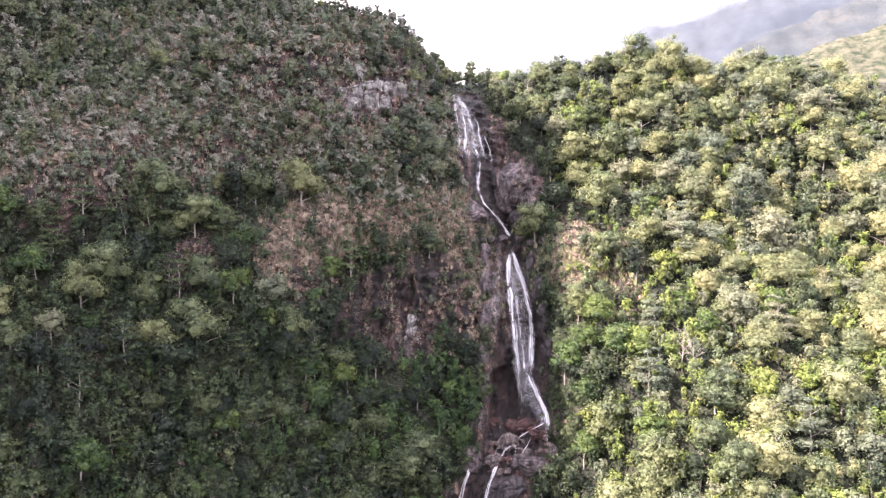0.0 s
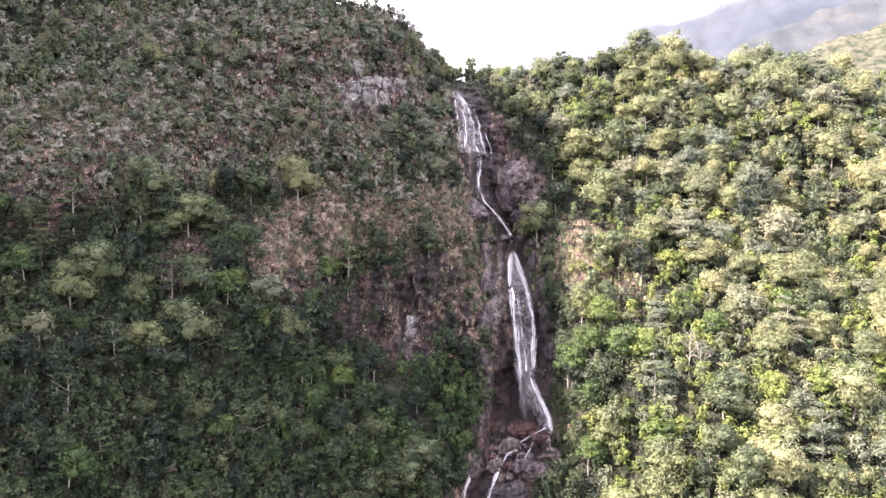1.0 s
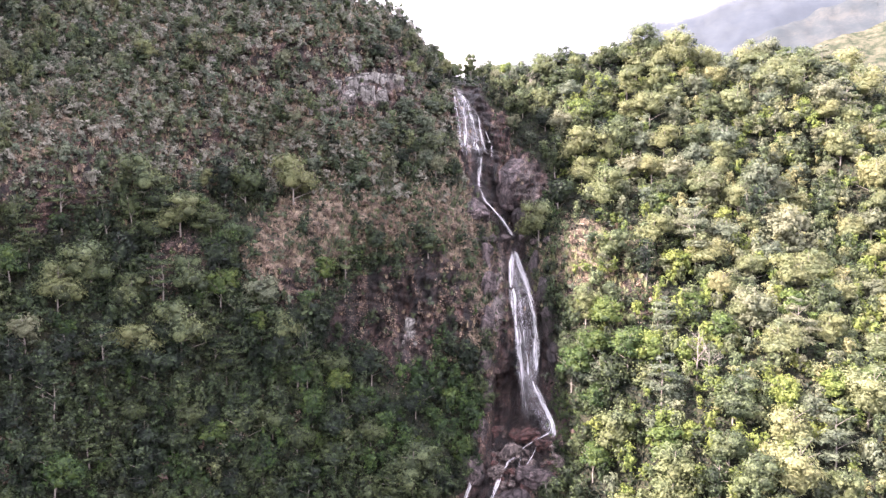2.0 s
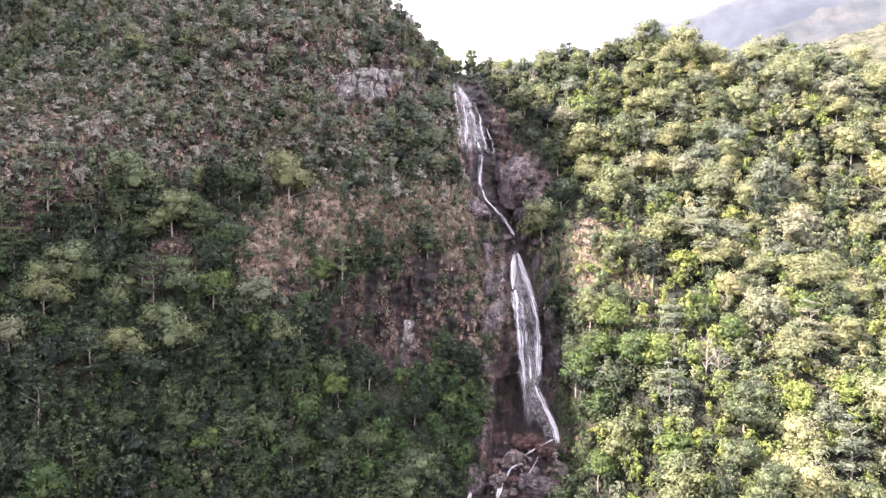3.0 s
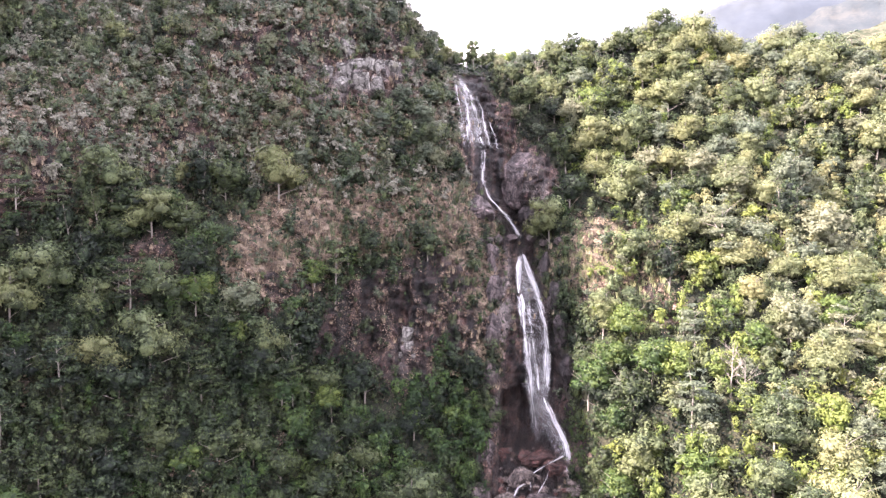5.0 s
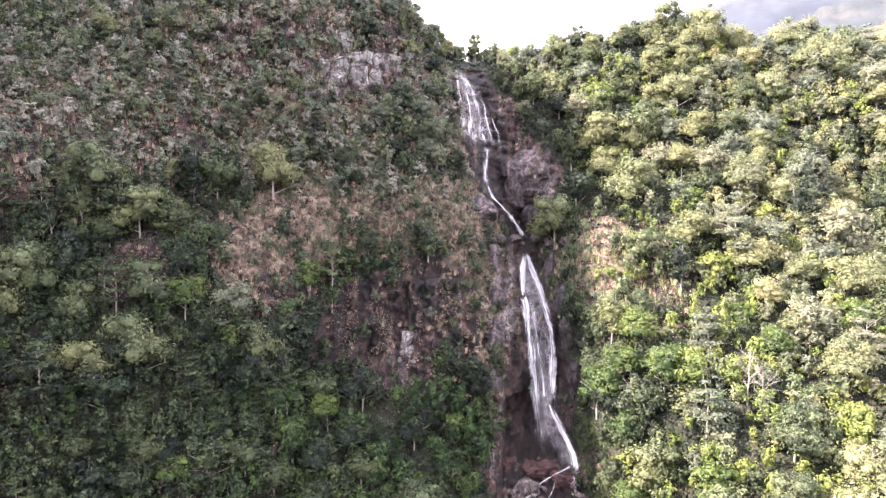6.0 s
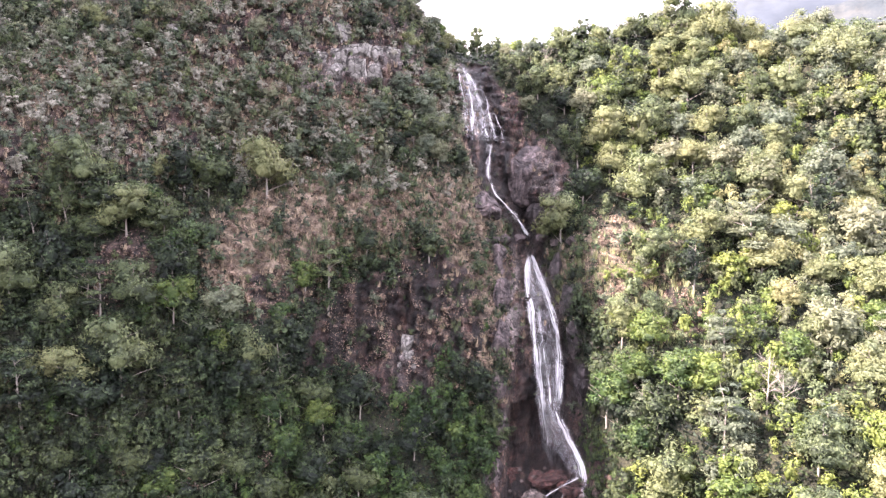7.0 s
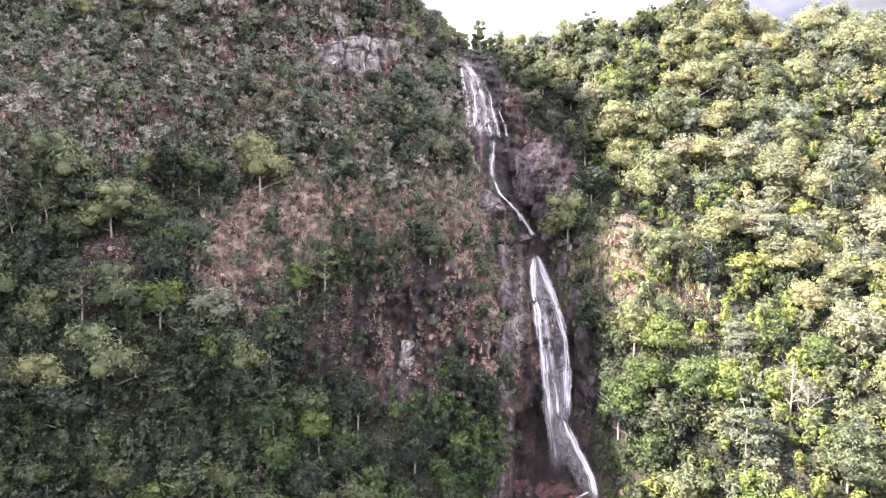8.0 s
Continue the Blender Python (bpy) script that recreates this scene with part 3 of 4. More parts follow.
    v = np.stack((points - a * s * 0.5 * long - droop, points - b * s * 0.5, points + a * s * 0.5 * long - droop, points + b * s * 0.5), 1)
    return v.reshape(-1, 3)


def spikes_at(points, normals, size, r):
    """Three-cornered sprays, lighter than the kites."""
    return leaves_at(points, normals, size, r, 1.5).reshape(-1, 4, 3)[:, (0, 1, 2)].reshape(-1, 3)


def corners(v, k):
    return np.arange(len(v)).reshape(-1, k)


def twenty_faces():
    g = (1 + 5 ** 0.5) / 2
    v = np.array([(-1, g, 0), (1, g, 0), (-1, -g, 0), (1, -g, 0), (0, -1, g), (0, 1, g), (0, -1, -g), (0, 1, -g), (g, 0, -1), (g, 0, 1), (-g, 0, -1), (-g, 0, 1)])
    f = np.array([(0, 11, 5), (0, 5, 1), (0, 1, 7), (0, 7, 10), (0, 10, 11), (1, 5, 9), (5, 11, 4), (11, 10, 2), (10, 7, 6), (7, 1, 8),
                  (3, 9, 4), (3, 4, 2), (3, 2, 6), (3, 6, 8), (3, 8, 9), (4, 9, 5), (2, 4, 11), (6, 2, 10), (8, 6, 7), (9, 8, 1)])
    return v / np.linalg.norm(v[0]), f


CORE_V, CORE_F = twenty_faces()
SMALL_V = np.array([(1, 0, 0), (-1, 0, 0), (0, 1, 0), (0, -1, 0), (0, 0, 1), (0, 0, -1.0)])
SMALL_F = np.array([(0, 2, 4), (2, 1, 4), (1, 3, 4), (3, 0, 4), (2, 0, 5), (1, 2, 5), (3, 1, 5), (0, 3, 5)])


def foliage(lobes, per_area, size, r, front=False, core=0.54):
    """Leafy lobes: a twiggy heart in each, wrapped in loose sprays that catch the light together. Gives verts, faces, normals."""
    vs, fs, ns, n = [], [], [], 0
    heart = np.mean(np.array(lobes)[:, :3], 0)
    for cx, cy, cz, rx, ry, rz in lobes:
        radii, centre = np.array([rx, ry, rz]), np.array([cx, cy, cz])
        lean = (centre - heart) * 0.25
        if core:
            turn = np.array(Euler(r.uniform(0, 6.283, 3)).to_matrix())
            core_v, core_f = (SMALL_V, SMALL_F) if front else (CORE_V, CORE_F)
            d = core_v @ turn.T
            vs.append(d * radii * core * r.uniform(0.85, 1.1, (len(d), 1)) + centre)
            fs.append(core_f + n)
            ns.append(d / radii * radii.mean() + lean)
            n += len(d)
        count = int(per_area * (rx * ry + ry * rz + rx * rz) * 1.6) + 6
        d = r.normal(0, 1, (count, 3))
        d /= np.linalg.norm(d, axis=1)[:, None]
        d[:, 2] = np.where(d[:, 2] < -0.35, -d[:, 2], d[:, 2])
        if front:
            d = d[d[:, 1] < 0.45]
        p = centre + d * radii * r.uniform(0.55, 1.25, (len(d), 1))
        nrm = d / radii
        nrm /= np.linalg.norm(nrm, axis=1)[:, None]
        tri = spikes_at(p, nrm + np.array([0, 0, 0.3]), size, r).reshape(-1, 3, 3)
        face = np.cross(tri[:, 1] - tri[:, 0], tri[:, 2] - tri[:, 0])
        wrong = np.einsum("ij,ij->i", face, nrm) < 0
        tri[wrong] = tri[wrong][:, (0, 2, 1)]
        face[wrong] *= -1
        face /= np.linalg.norm(face, axis=1)[:, None] + 1e-9
        vs.append(tri.reshape(-1, 3))
        fs.append(np.arange(len(d) * 3).reshape(-1, 3) + n)
        ns.append(np.repeat(nrm * 0.75 + lean + 0.85 * face, 3, 0))
        n += len(d) * 3
    ns = np.concatenate(ns)
    ns /= np.linalg.norm(ns, axis=1)[:, None] + 1e-9
    return np.concatenate(vs), np.concatenate(fs), ns


def round_lobes(r, w, h, base, count):
    """Heaped lobes of a broad crown of width w from height base to h."""
    lobes = [(0, 0, base + (h - base) * 0.45, w * 0.30, w * 0.30, (h - base) * 0.42)]
    for _ in range(count):
        a, k = r.uniform(0, 6.283), r.uniform(0.12, 0.40)
        up = r.uniform(0.15, 0.85)
        s = r.uniform(0.13, 0.25) * w
        k *= 1.0 - 0.55 * max(0, up - 0.4)
        lobes.append((math.cos(a) * k * w, math.sin(a) * k * w, base + (h - base) * up, s, s, s * r.uniform(0.6, 0.95)))
    return lobes


def tier_lobes(r, w, h, base, tiers):
    lobes = []
    for i in range(tiers):
        k = i / max(1, tiers - 1)
        reach = w * 0.5 * (0.95 - 0.55 * k ** 1.6)
        for _ in range(5 if i < tiers - 1 else 2):
            a = r.uniform(0, 6.283)
            d = reach * r.uniform(0.35, 0.75)
            s = reach * r.uniform(0.32, 0.5)
            lobes.append((math.cos(a) * d, math.sin(a) * d, base + (h - base) * k + r.uniform(-0.25, 0.25), s, s, 0.16 * s + 0.16))
    return lobes


def tube(path, radii, sides=6):
    path = [Vector(p) for p in path]
    v, f = [], []
    for i, p in enumerate(path):
        way = (path[min(i + 1, len(path) - 1)] - path[max(i - 1, 0)]).normalized()
        side = way.orthogonal().normalized()
        up = way.cross(side)
        for k in range(sides):
            a = 6.28319 * k / sides
            v.append(p + (side * math.cos(a) + up * math.sin(a)) * radii[i])
    for i in range(len(path) - 1):
        for k in range(sides):
            f.append((i * sides + k, i * sides + (k + 1) % sides, (i + 1) * sides + (k + 1) % sides, (i + 1) * sides + k))
    return np.array(v), np.array(f)


def stack(pieces):
    vs, fs, n = [], [], 0
    for v, f in pieces:
        vs.append(v)
        fs.append(f + n)
        n += len(v)
    return np.concatenate(vs), np.concatenate(fs)


def trunk_and_limbs(r, h, base, reach, limbs, radius, twigs=0):
    lean = Vector((r.normal(0, 0.04), r.normal(0, 0.04), 1))
    stem = [lean * (h * k) + Vector((r.normal(0, 0.06), r.normal(0, 0.06), 0)) * (1 if k else 0) for k in (0, 0.25, 0.5, 0.75, 1.0)]
    stem[0].z = -0.9
    pieces = [tube(stem, [radius * q for q in (1.25, 0.95, 0.75, 0.5, 0.18)])]
    for i in range(limbs):
        k = base / h + (0.95 - base / h) * (i + r.uniform(0, 0.6)) / limbs
        p = lean * (h * k)
        a = r.uniform(0, 6.283)
        d = Vector((math.cos(a), math.sin(a), r.uniform(0.3, 0.9))) * reach * r.uniform(0.6, 1.0) * (1.1 - 0.5 * k)
        pieces.append(tube((p, p + d * 0.5 + Vector((0, 0, 0.1)), p + d), [radius * q * (1.1 - 0.6 * k) for q in (0.5, 0.32, 0.12)], 5))
        for _ in range(twigs):
            q = p + d * r.uniform(0.35, 0.95)
            e = (d.normalized() + Vector(r.normal(0, 0.55, 3)) + Vector((0, 0, 0.35))) * reach * r.uniform(0.25, 0.45)
            pieces.append(tube((q, q + e * 0.55, q + e), [radius * w for w in (0.22, 0.14, 0.05)], 4))
    return stack(pieces)


def make_tree(name, label, seed, form, w, h, base, mat, per_area=13.0, size=0.35):
    r = np.random.default_rng(seed)
    tree = new(name)
    tagged(tree, label, "tree", group="trees on the hillside")
    bare = form == "bare"
    v, f = trunk_and_limbs(r, h * (0.95 if bare else 0.86), base, w * 0.5, 9 if bare else 6, 0.06 + h * 0.009, 7 if bare else 0)
    trunk = new("trunk", mesh_from("trunk", v, f, MAT_BARK))
    trunk.parent = tree
    if form == "tiers":
        lobes = tier_lobes(r, w, h, base, 5)
    elif form == "tall":
        lobes = round_lobes(r, w, h, base, 16)
    else:
        lobes = round_lobes(r, w, h, base, 13)
    if bare:
        lobes = [(0, 0, h * 0.7, w * 0.4, w * 0.4, h * 0.28)]
    v, f, sm = foliage(lobes, 0.8 if bare else per_area, size, r, False, 0 if bare else 0.45 if form == "tiers" else 0.56)
    crown = new("crown", mesh_from("crown", v, f, mat, True, sm))
    crown.parent = tree
    return tree


def rooted(x, z, sink=0.4):
    return Vector((float(x), float(depth(x, z)) - 0.5, float(z) - sink))


KINDS = [
    make_tree("broadleaf_tree", "rounded dark green broadleaf tree with heaped crown", 11, "round", 6.2, 6.4, 0.5, MAT_LEAF),
    make_tree("broadleaf_tree", "wide green broadleaf tree with uneven crown", 12, "round", 7.2, 5.6, 0.5, MAT_LEAF),
    make_tree("broadleaf_tree", "tall narrow green broadleaf tree on the slope", 13, "tall", 4.8, 8.0, 0.8, MAT_LEAF),
    make_tree("broadleaf_tree", "small fresh green broadleaf tree", 14, "round", 4.6, 5.0, 0.5, MAT_MID),
    make_tree("layered_tree", "slender tree with flat layered branches and pale trunk", 15, "tiers", 6.6, 7.6, 3.0, MAT_LEAF, 15, 0.32),
    make_tree("layered_tree", "grey-green tree with flat layered branches, pale trunk", 16, "tiers", 7.6, 8.2, 2.6, MAT_GREY_LEAF, 15, 0.32),
    make_tree("grey_leaved_tree", "billowing grey-green tree with dense rounded crown", 17, "tall", 6.0, 7.4, 0.6, MAT_GREY_LEAF),
    make_tree("leafless_tree", "nearly leafless tree with pale grey branches", 18, "bare", 5.2, 7.6, 2.2, MAT_GREY_LEAF),
    make_tree("broadleaf_tree", "small yellow-green sunlit broadleaf tree", 19, "round", 5.0, 5.4, 0.5, MAT_FRESH),
    make_tree("olive_green_tree", "broad olive-green tree with heaped crown", 20, "round", 8.4, 8.2, 0.6, MAT_OLIVE_LIGHTENED, 12, 0.36),
    make_tree("olive_green_tree", "tall olive-green tree with billowing crown", 21, "tall", 6.6, 9.6, 0.8, MAT_OLIVE_LIGHTENED, 12, 0.36),
    make_tree("golden_tree", "pale golden-green tree with feathery crown", 22, "tall", 7.6, 8.6, 0.6, MAT_SUNLIT_GOLD, 12, 0.34),
    make_tree("broadleaf_tree", "mid-green broadleaf tree with open crown and pale trunk", 23, "round", 6.4, 7.6, 2.4, MAT_MID),
]
used = [False] * len(KINDS)


def plant(kind, x, z, size=1.0, turn=None):
    m = Matrix.Translation(rooted(x, z)) @ Matrix.Rotation(rng.uniform(0, 6.283) if turn is None else turn, 4, "Z") @ Matrix.Diagonal((size, size, size * rng.uniform(0.9, 1.12), 1))
    if not used[kind]:
        used[kind] = True
        KINDS[kind].matrix_basis = m
        return KINDS[kind]
    ob = copy_thing(KINDS[kind], Matrix.Identity(4))
    ob.matrix_basis = m
    return ob


def on_crest(number, small, large, x0=-95, x1=110, back=14.0):
    """Rows of x, y, z, size for plants along the hilltop and behind it."""
    x, off = rng.uniform(x0, x1, number), rng.uniform(0, back, number)
    top = crest(x)
    return np.stack((x, depth(x, top) + 2.5 + off, top - 0.1 * off, rng.uniform(small, large, number)), 1)


def tree_room(x, z):
    """How willingly trees grow at x, z, 0 to 1."""
    m = (1 - bare_rock(x, z)) * np.maximum(0, 1 - 1.12 * dry_grass(x, z))
    m = m * (1 - 0.6 * smooth(66, 74, z) * smooth(-30, -42, x)) * (1 - spot(x, z, -35, 91.5, 10, 7, 0.2)) * (1 - spot(x, z, -20, 40, 16, 8.5, 0.2))
    return m * (1 - (1 - smooth(1.1, 1.9, np.abs(stream_side(x, z)))) * 0.9 * (1 - smooth(97, 99, z)))


# trees that stand out singly: kind, x, height, size
BANK_TREES = [(5, 17.0, 33.5, 0.8), (4, 18.7, 33.2, 0.75), (0, 12.0, 36.5, 1.0), (0, 15.0, 38.0, 1.05), (2, 11.2, 38.5, 0.8), (0, 17.8, 38.5, 0.9), (1, 13.8, 32.5, 0.9), (0, 13.5, 22, 0.7),
    (2, 13.0, 15, 0.7), (8, 16.2, 85.0, 1.35), (8, 18.6, 87.0, 1.2), (8, 15.0, 81.5, 0.8)]
SUNLIT_TREES = [(5, 39.0, 55.5, 1.55), (7, 34, 37.0, 1.0), (7, 35.8, 36.5, 0.9), (7, 33, 38, 0.7), (5, 30.4, 42.5, 1.0), (5, 40, 33, 0.9), (6, 37.7, 70, 1.4), (6, 50.7, 77, 1.4),
    (6, 56.4, 66, 1.6), (6, 44, 66, 1.2), (6, 78, 88, 1.4), (6, 66, 92, 1.3), (2, 52, 60, 1.4), (6, 58, 55, 1.8), (6, 46, 43, 1.5)]
CHUTE_TREES = [(6, -26, 87.5, 0.9), (1, -23.2, 85, 0.9), (6, -20.6, 82, 1.0), (6, -18.6, 77.5, 1.0), (1, -22.3, 78, 0.9), (6, -17.6, 73, 0.9), (1, -25.6, 81.5, 0.8), (6, -19.5, 88, 0.8),
    (3, -24, 74, 0.7), (7, 4.5, 96.5, 0.75)]
SHADED_TREES = [(4, -54.0, 36.0, 1.0), (4, -52.2, 35.5, 0.95), (4, -40.2, 33.0, 1.0), (4, -38.6, 32.6, 0.9), (4, -63.9, 38.2, 1.0), (3, -47.1, 43.0, 1.0), (3, -77, 44, 0.9), (3, -40, 46.5, 1.0),
    (3, -48.2, 29.5, 0.8), (1, -56.0, 27.0, 1.0), (3, -20.5, 14.5, 1.1), (1, -18, 26, 1.0), (3, -23, 24, 1.1), (3, -14, 24, 0.9), (3, -28, 28, 0.9)]
for kind, x, z, size in BANK_TREES + SUNLIT_TREES + CHUTE_TREES + SHADED_TREES:
    plant(kind, x, z, size)

def bright_foot(x, z):
    """Fresh leafy growth along the foot of the dark cliff."""
    return spot(x, z, -21, 24.5, 19, 8)


def dark_bank(x, z):
    """The dense dark green growth beside the foot of the fall; its dark leaves also stand in for shade."""
    return np.maximum(spot(x, z, 15.5, 35.5, 8, 7, 0.3), spot(x, z, 13.5, 19, 4.5, 11, 0.3))


cand = np.stack((rng.uniform(-104, 104, 9000), rng.uniform(6, 108, 9000)), 1)
cand = cand[(cand[:, 1] < crest(cand[:, 0]) - 0.6) & (rng.uniform(0, 1, 9000) < tree_room(cand[:, 0], cand[:, 1]))]
taken = []
for x, z in cand.tolist():
    left = x < 6
    gap = 3.7 if left else 4.3
    if len(taken) >= 430 or any((x - a) ** 2 + (z - b) ** 2 < gap ** 2 for a, b in taken):
        continue
    taken.append((x, z))
    # leaf kinds follow the light: dark ones in shade, pale ones in sun
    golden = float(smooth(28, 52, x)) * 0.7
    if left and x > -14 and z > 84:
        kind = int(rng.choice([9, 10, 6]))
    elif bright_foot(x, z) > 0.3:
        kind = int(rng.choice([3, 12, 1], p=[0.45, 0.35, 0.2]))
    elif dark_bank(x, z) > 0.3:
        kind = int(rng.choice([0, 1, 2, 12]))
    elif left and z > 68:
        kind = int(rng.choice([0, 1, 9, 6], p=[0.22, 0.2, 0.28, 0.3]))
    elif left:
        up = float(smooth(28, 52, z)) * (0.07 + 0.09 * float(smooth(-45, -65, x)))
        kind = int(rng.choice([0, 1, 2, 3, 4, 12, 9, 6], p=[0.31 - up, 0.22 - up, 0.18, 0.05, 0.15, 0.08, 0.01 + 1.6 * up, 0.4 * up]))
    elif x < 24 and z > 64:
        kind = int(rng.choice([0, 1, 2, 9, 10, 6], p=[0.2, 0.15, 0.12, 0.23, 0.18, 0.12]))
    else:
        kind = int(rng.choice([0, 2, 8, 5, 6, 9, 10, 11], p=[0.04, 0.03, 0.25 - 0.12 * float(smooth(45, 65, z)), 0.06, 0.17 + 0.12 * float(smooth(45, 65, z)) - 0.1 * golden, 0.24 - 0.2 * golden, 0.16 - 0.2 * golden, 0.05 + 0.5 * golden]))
    plant(kind, x, z, rng.uniform(0.8, 1.4) * (0.65 if z > 70 else 1.0) if left else rng.uniform(0.75, 1.35))


for x, y, z, size in on_crest(30, 0.42, 0.75, -78, 108, 7.0).tolist():
    kind = int(rng.choice([0, 1, 6, 8]))
    ob = plant(kind, x, 60.0, size)
    low = 2.8 if -21 < x < -10 else 0.3
    ob.matrix_basis = Matrix.Translation(Vector((x, y, z - low)) - ob.matrix_basis.translation) @ ob.matrix_basis


# sunlit trees behind the notch where the water comes over
for x, y, z, size in on_crest(16, 0.4, 0.7, -24, 0, 16.0).tolist():
    ob = plant(int(rng.choice([6, 9, 8])), x, 60.0, size)
    ob.matrix_basis = Matrix.Translation(Vector((x, y + 4.0, z + 0.6)) - ob.matrix_basis.translation) @ ob.matrix_basis


# ---- undergrowth, too dense to count ----
def bush_shapes(seed, w, h, n, per_area, size):
    r = np.random.default_rng(seed)
    return foliage(round_lobes(r, w, h, -0.3, n), per_area, size, r, True)


def scatter(name, label, category, shapes, mat, spots, out=1.1, extra=None):
    """One mesh of many plants: spots are x, z, size."""
    vs, fs, sm, n = [], [], [], 0
    feet = np.stack((spots[:, 0], depth(spots[:, 0], spots[:, 1]) - out * spots[:, 2], spots[:, 1] - 0.4), 1)
    sizes = spots[:, 2]
    if extra is not None:
        feet, sizes = np.concatenate((feet, extra[:, :3])), np.concatenate((sizes, extra[:, 3]))
    for foot, s in zip(feet, sizes):
        p, f, m = shapes[rng.integers(len(shapes))]
        a = rng.uniform(-0.8, 0.8)
        c, d = math.cos(a) * s, math.sin(a) * s
        q = np.empty_like(p)
        q[:, 0], q[:, 1], q[:, 2] = p[:, 0] * c - p[:, 1] * d, p[:, 0] * d + p[:, 1] * c, p[:, 2] * s * rng.uniform(0.75, 1.3)
        turned = m.copy()
        turned[:, 0], turned[:, 1] = (m[:, 0] * c - m[:, 1] * d) / s, (m[:, 0] * d + m[:, 1] * c) / s
        vs.append(q + foot)
        fs.append(f + n)
        sm.append(turned)
        n += len(p)
    ob = new(name, mesh_from(name, np.concatenate(vs), np.concatenate(fs), mat, True, np.concatenate(sm)))
    return tagged(ob, label, category, kind="stuff")


def spots_for(number, room, gap, small, large, x0=-140, x1=110, z0=4):
    """Rows of x, z, size, one at most to each cell of that gap, thinned by room."""
    n = number * 20
    x, z = rng.uniform(x0, x1, n), rng.uniform(z0, 150, n)
    ok = z < crest(x) - 0.2
    x, z = x[ok], z[ok]
    ok = rng.uniform(0, 1, len(x)) < room(x, z)
    x, z = x[ok], z[ok]
    cell = np.floor(x / gap) * 1000 + np.floor(z / gap)
    first = np.sort(np.unique(cell, return_index=True)[1])[:number]
    return np.stack((x[first], z[first], rng.uniform(small, large, len(first))), 1)


def main_slope(x, z):
    """The wooded amphitheatre round the fall; the growth thins out beyond it."""
    away = broad(x, z) + 185
    inside = smooth(-0.83 * away - 12, -0.83 * away - 4, x) * (1 - smooth(0.50 * away + 8, 0.50 * away + 16, x)) * smooth(60 - 0.458 * away, 66 - 0.458 * away, z)
    return 0.16 + 0.84 * inside


def thick(x, z):
    return (0.03 + 0.97 * (1 - bare_rock(x, z)) * (1 - 0.94 * dry_grass(x, z))) * (1 - gully(x, z)) * main_slope(x, z)


def grass_room(x, z):
    return np.maximum(dry_grass(x, z) * (1 - 0.85 * spot(x, z, -22, 46, 15, 11.5)), 0.05 * bare_rock(x, z)) * (1 - 0.85 * gully(x, z)) * (1 - 0.6 * smooth(4, 10, x))


BUSH = [bush_shapes(30 + i, 3.8, 3.9, 5, 10.0, 0.37) for i in range(8)]
SHRUB = [bush_shapes(40 + i, 2.2, 1.9, 3, 12.0, 0.30) for i in range(6)]
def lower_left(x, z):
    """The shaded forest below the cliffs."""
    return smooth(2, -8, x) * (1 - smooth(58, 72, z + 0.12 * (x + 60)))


# light painted by leaf colour: dark bushes mostly left, pale ones right
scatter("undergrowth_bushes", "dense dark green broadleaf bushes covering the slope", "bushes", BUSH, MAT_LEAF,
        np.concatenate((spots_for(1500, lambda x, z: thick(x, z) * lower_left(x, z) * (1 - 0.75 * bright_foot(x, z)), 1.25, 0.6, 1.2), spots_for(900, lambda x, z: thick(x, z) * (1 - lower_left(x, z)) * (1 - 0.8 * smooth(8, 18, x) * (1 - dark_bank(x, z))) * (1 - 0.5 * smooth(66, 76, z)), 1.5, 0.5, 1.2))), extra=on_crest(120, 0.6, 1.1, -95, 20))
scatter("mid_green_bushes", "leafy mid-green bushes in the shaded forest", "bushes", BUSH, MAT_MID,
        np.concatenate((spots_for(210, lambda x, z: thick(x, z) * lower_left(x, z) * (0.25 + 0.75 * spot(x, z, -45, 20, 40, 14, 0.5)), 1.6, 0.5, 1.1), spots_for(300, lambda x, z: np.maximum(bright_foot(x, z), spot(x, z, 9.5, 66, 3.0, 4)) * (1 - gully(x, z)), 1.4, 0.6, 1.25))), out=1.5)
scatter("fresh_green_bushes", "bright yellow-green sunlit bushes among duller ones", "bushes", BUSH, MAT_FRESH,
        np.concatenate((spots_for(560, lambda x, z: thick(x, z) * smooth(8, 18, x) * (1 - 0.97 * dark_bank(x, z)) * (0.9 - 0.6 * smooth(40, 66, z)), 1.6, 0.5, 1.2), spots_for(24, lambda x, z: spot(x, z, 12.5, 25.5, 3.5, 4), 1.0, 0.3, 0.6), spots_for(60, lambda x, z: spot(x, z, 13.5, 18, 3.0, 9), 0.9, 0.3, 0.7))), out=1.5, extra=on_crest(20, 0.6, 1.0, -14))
scatter("olive_green_bushes", "dull olive-green bushes between the trees", "bushes", BUSH, MAT_OLIVE_LIGHTENED,
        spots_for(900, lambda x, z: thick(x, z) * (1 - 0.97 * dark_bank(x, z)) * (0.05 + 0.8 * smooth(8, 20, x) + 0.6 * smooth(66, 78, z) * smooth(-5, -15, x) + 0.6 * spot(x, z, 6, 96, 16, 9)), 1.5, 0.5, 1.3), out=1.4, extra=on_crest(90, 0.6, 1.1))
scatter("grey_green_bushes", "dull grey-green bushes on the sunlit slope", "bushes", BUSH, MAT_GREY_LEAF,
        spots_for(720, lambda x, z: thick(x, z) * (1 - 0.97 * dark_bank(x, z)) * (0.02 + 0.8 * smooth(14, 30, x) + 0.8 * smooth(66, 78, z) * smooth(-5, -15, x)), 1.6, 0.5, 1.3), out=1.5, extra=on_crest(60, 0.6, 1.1))
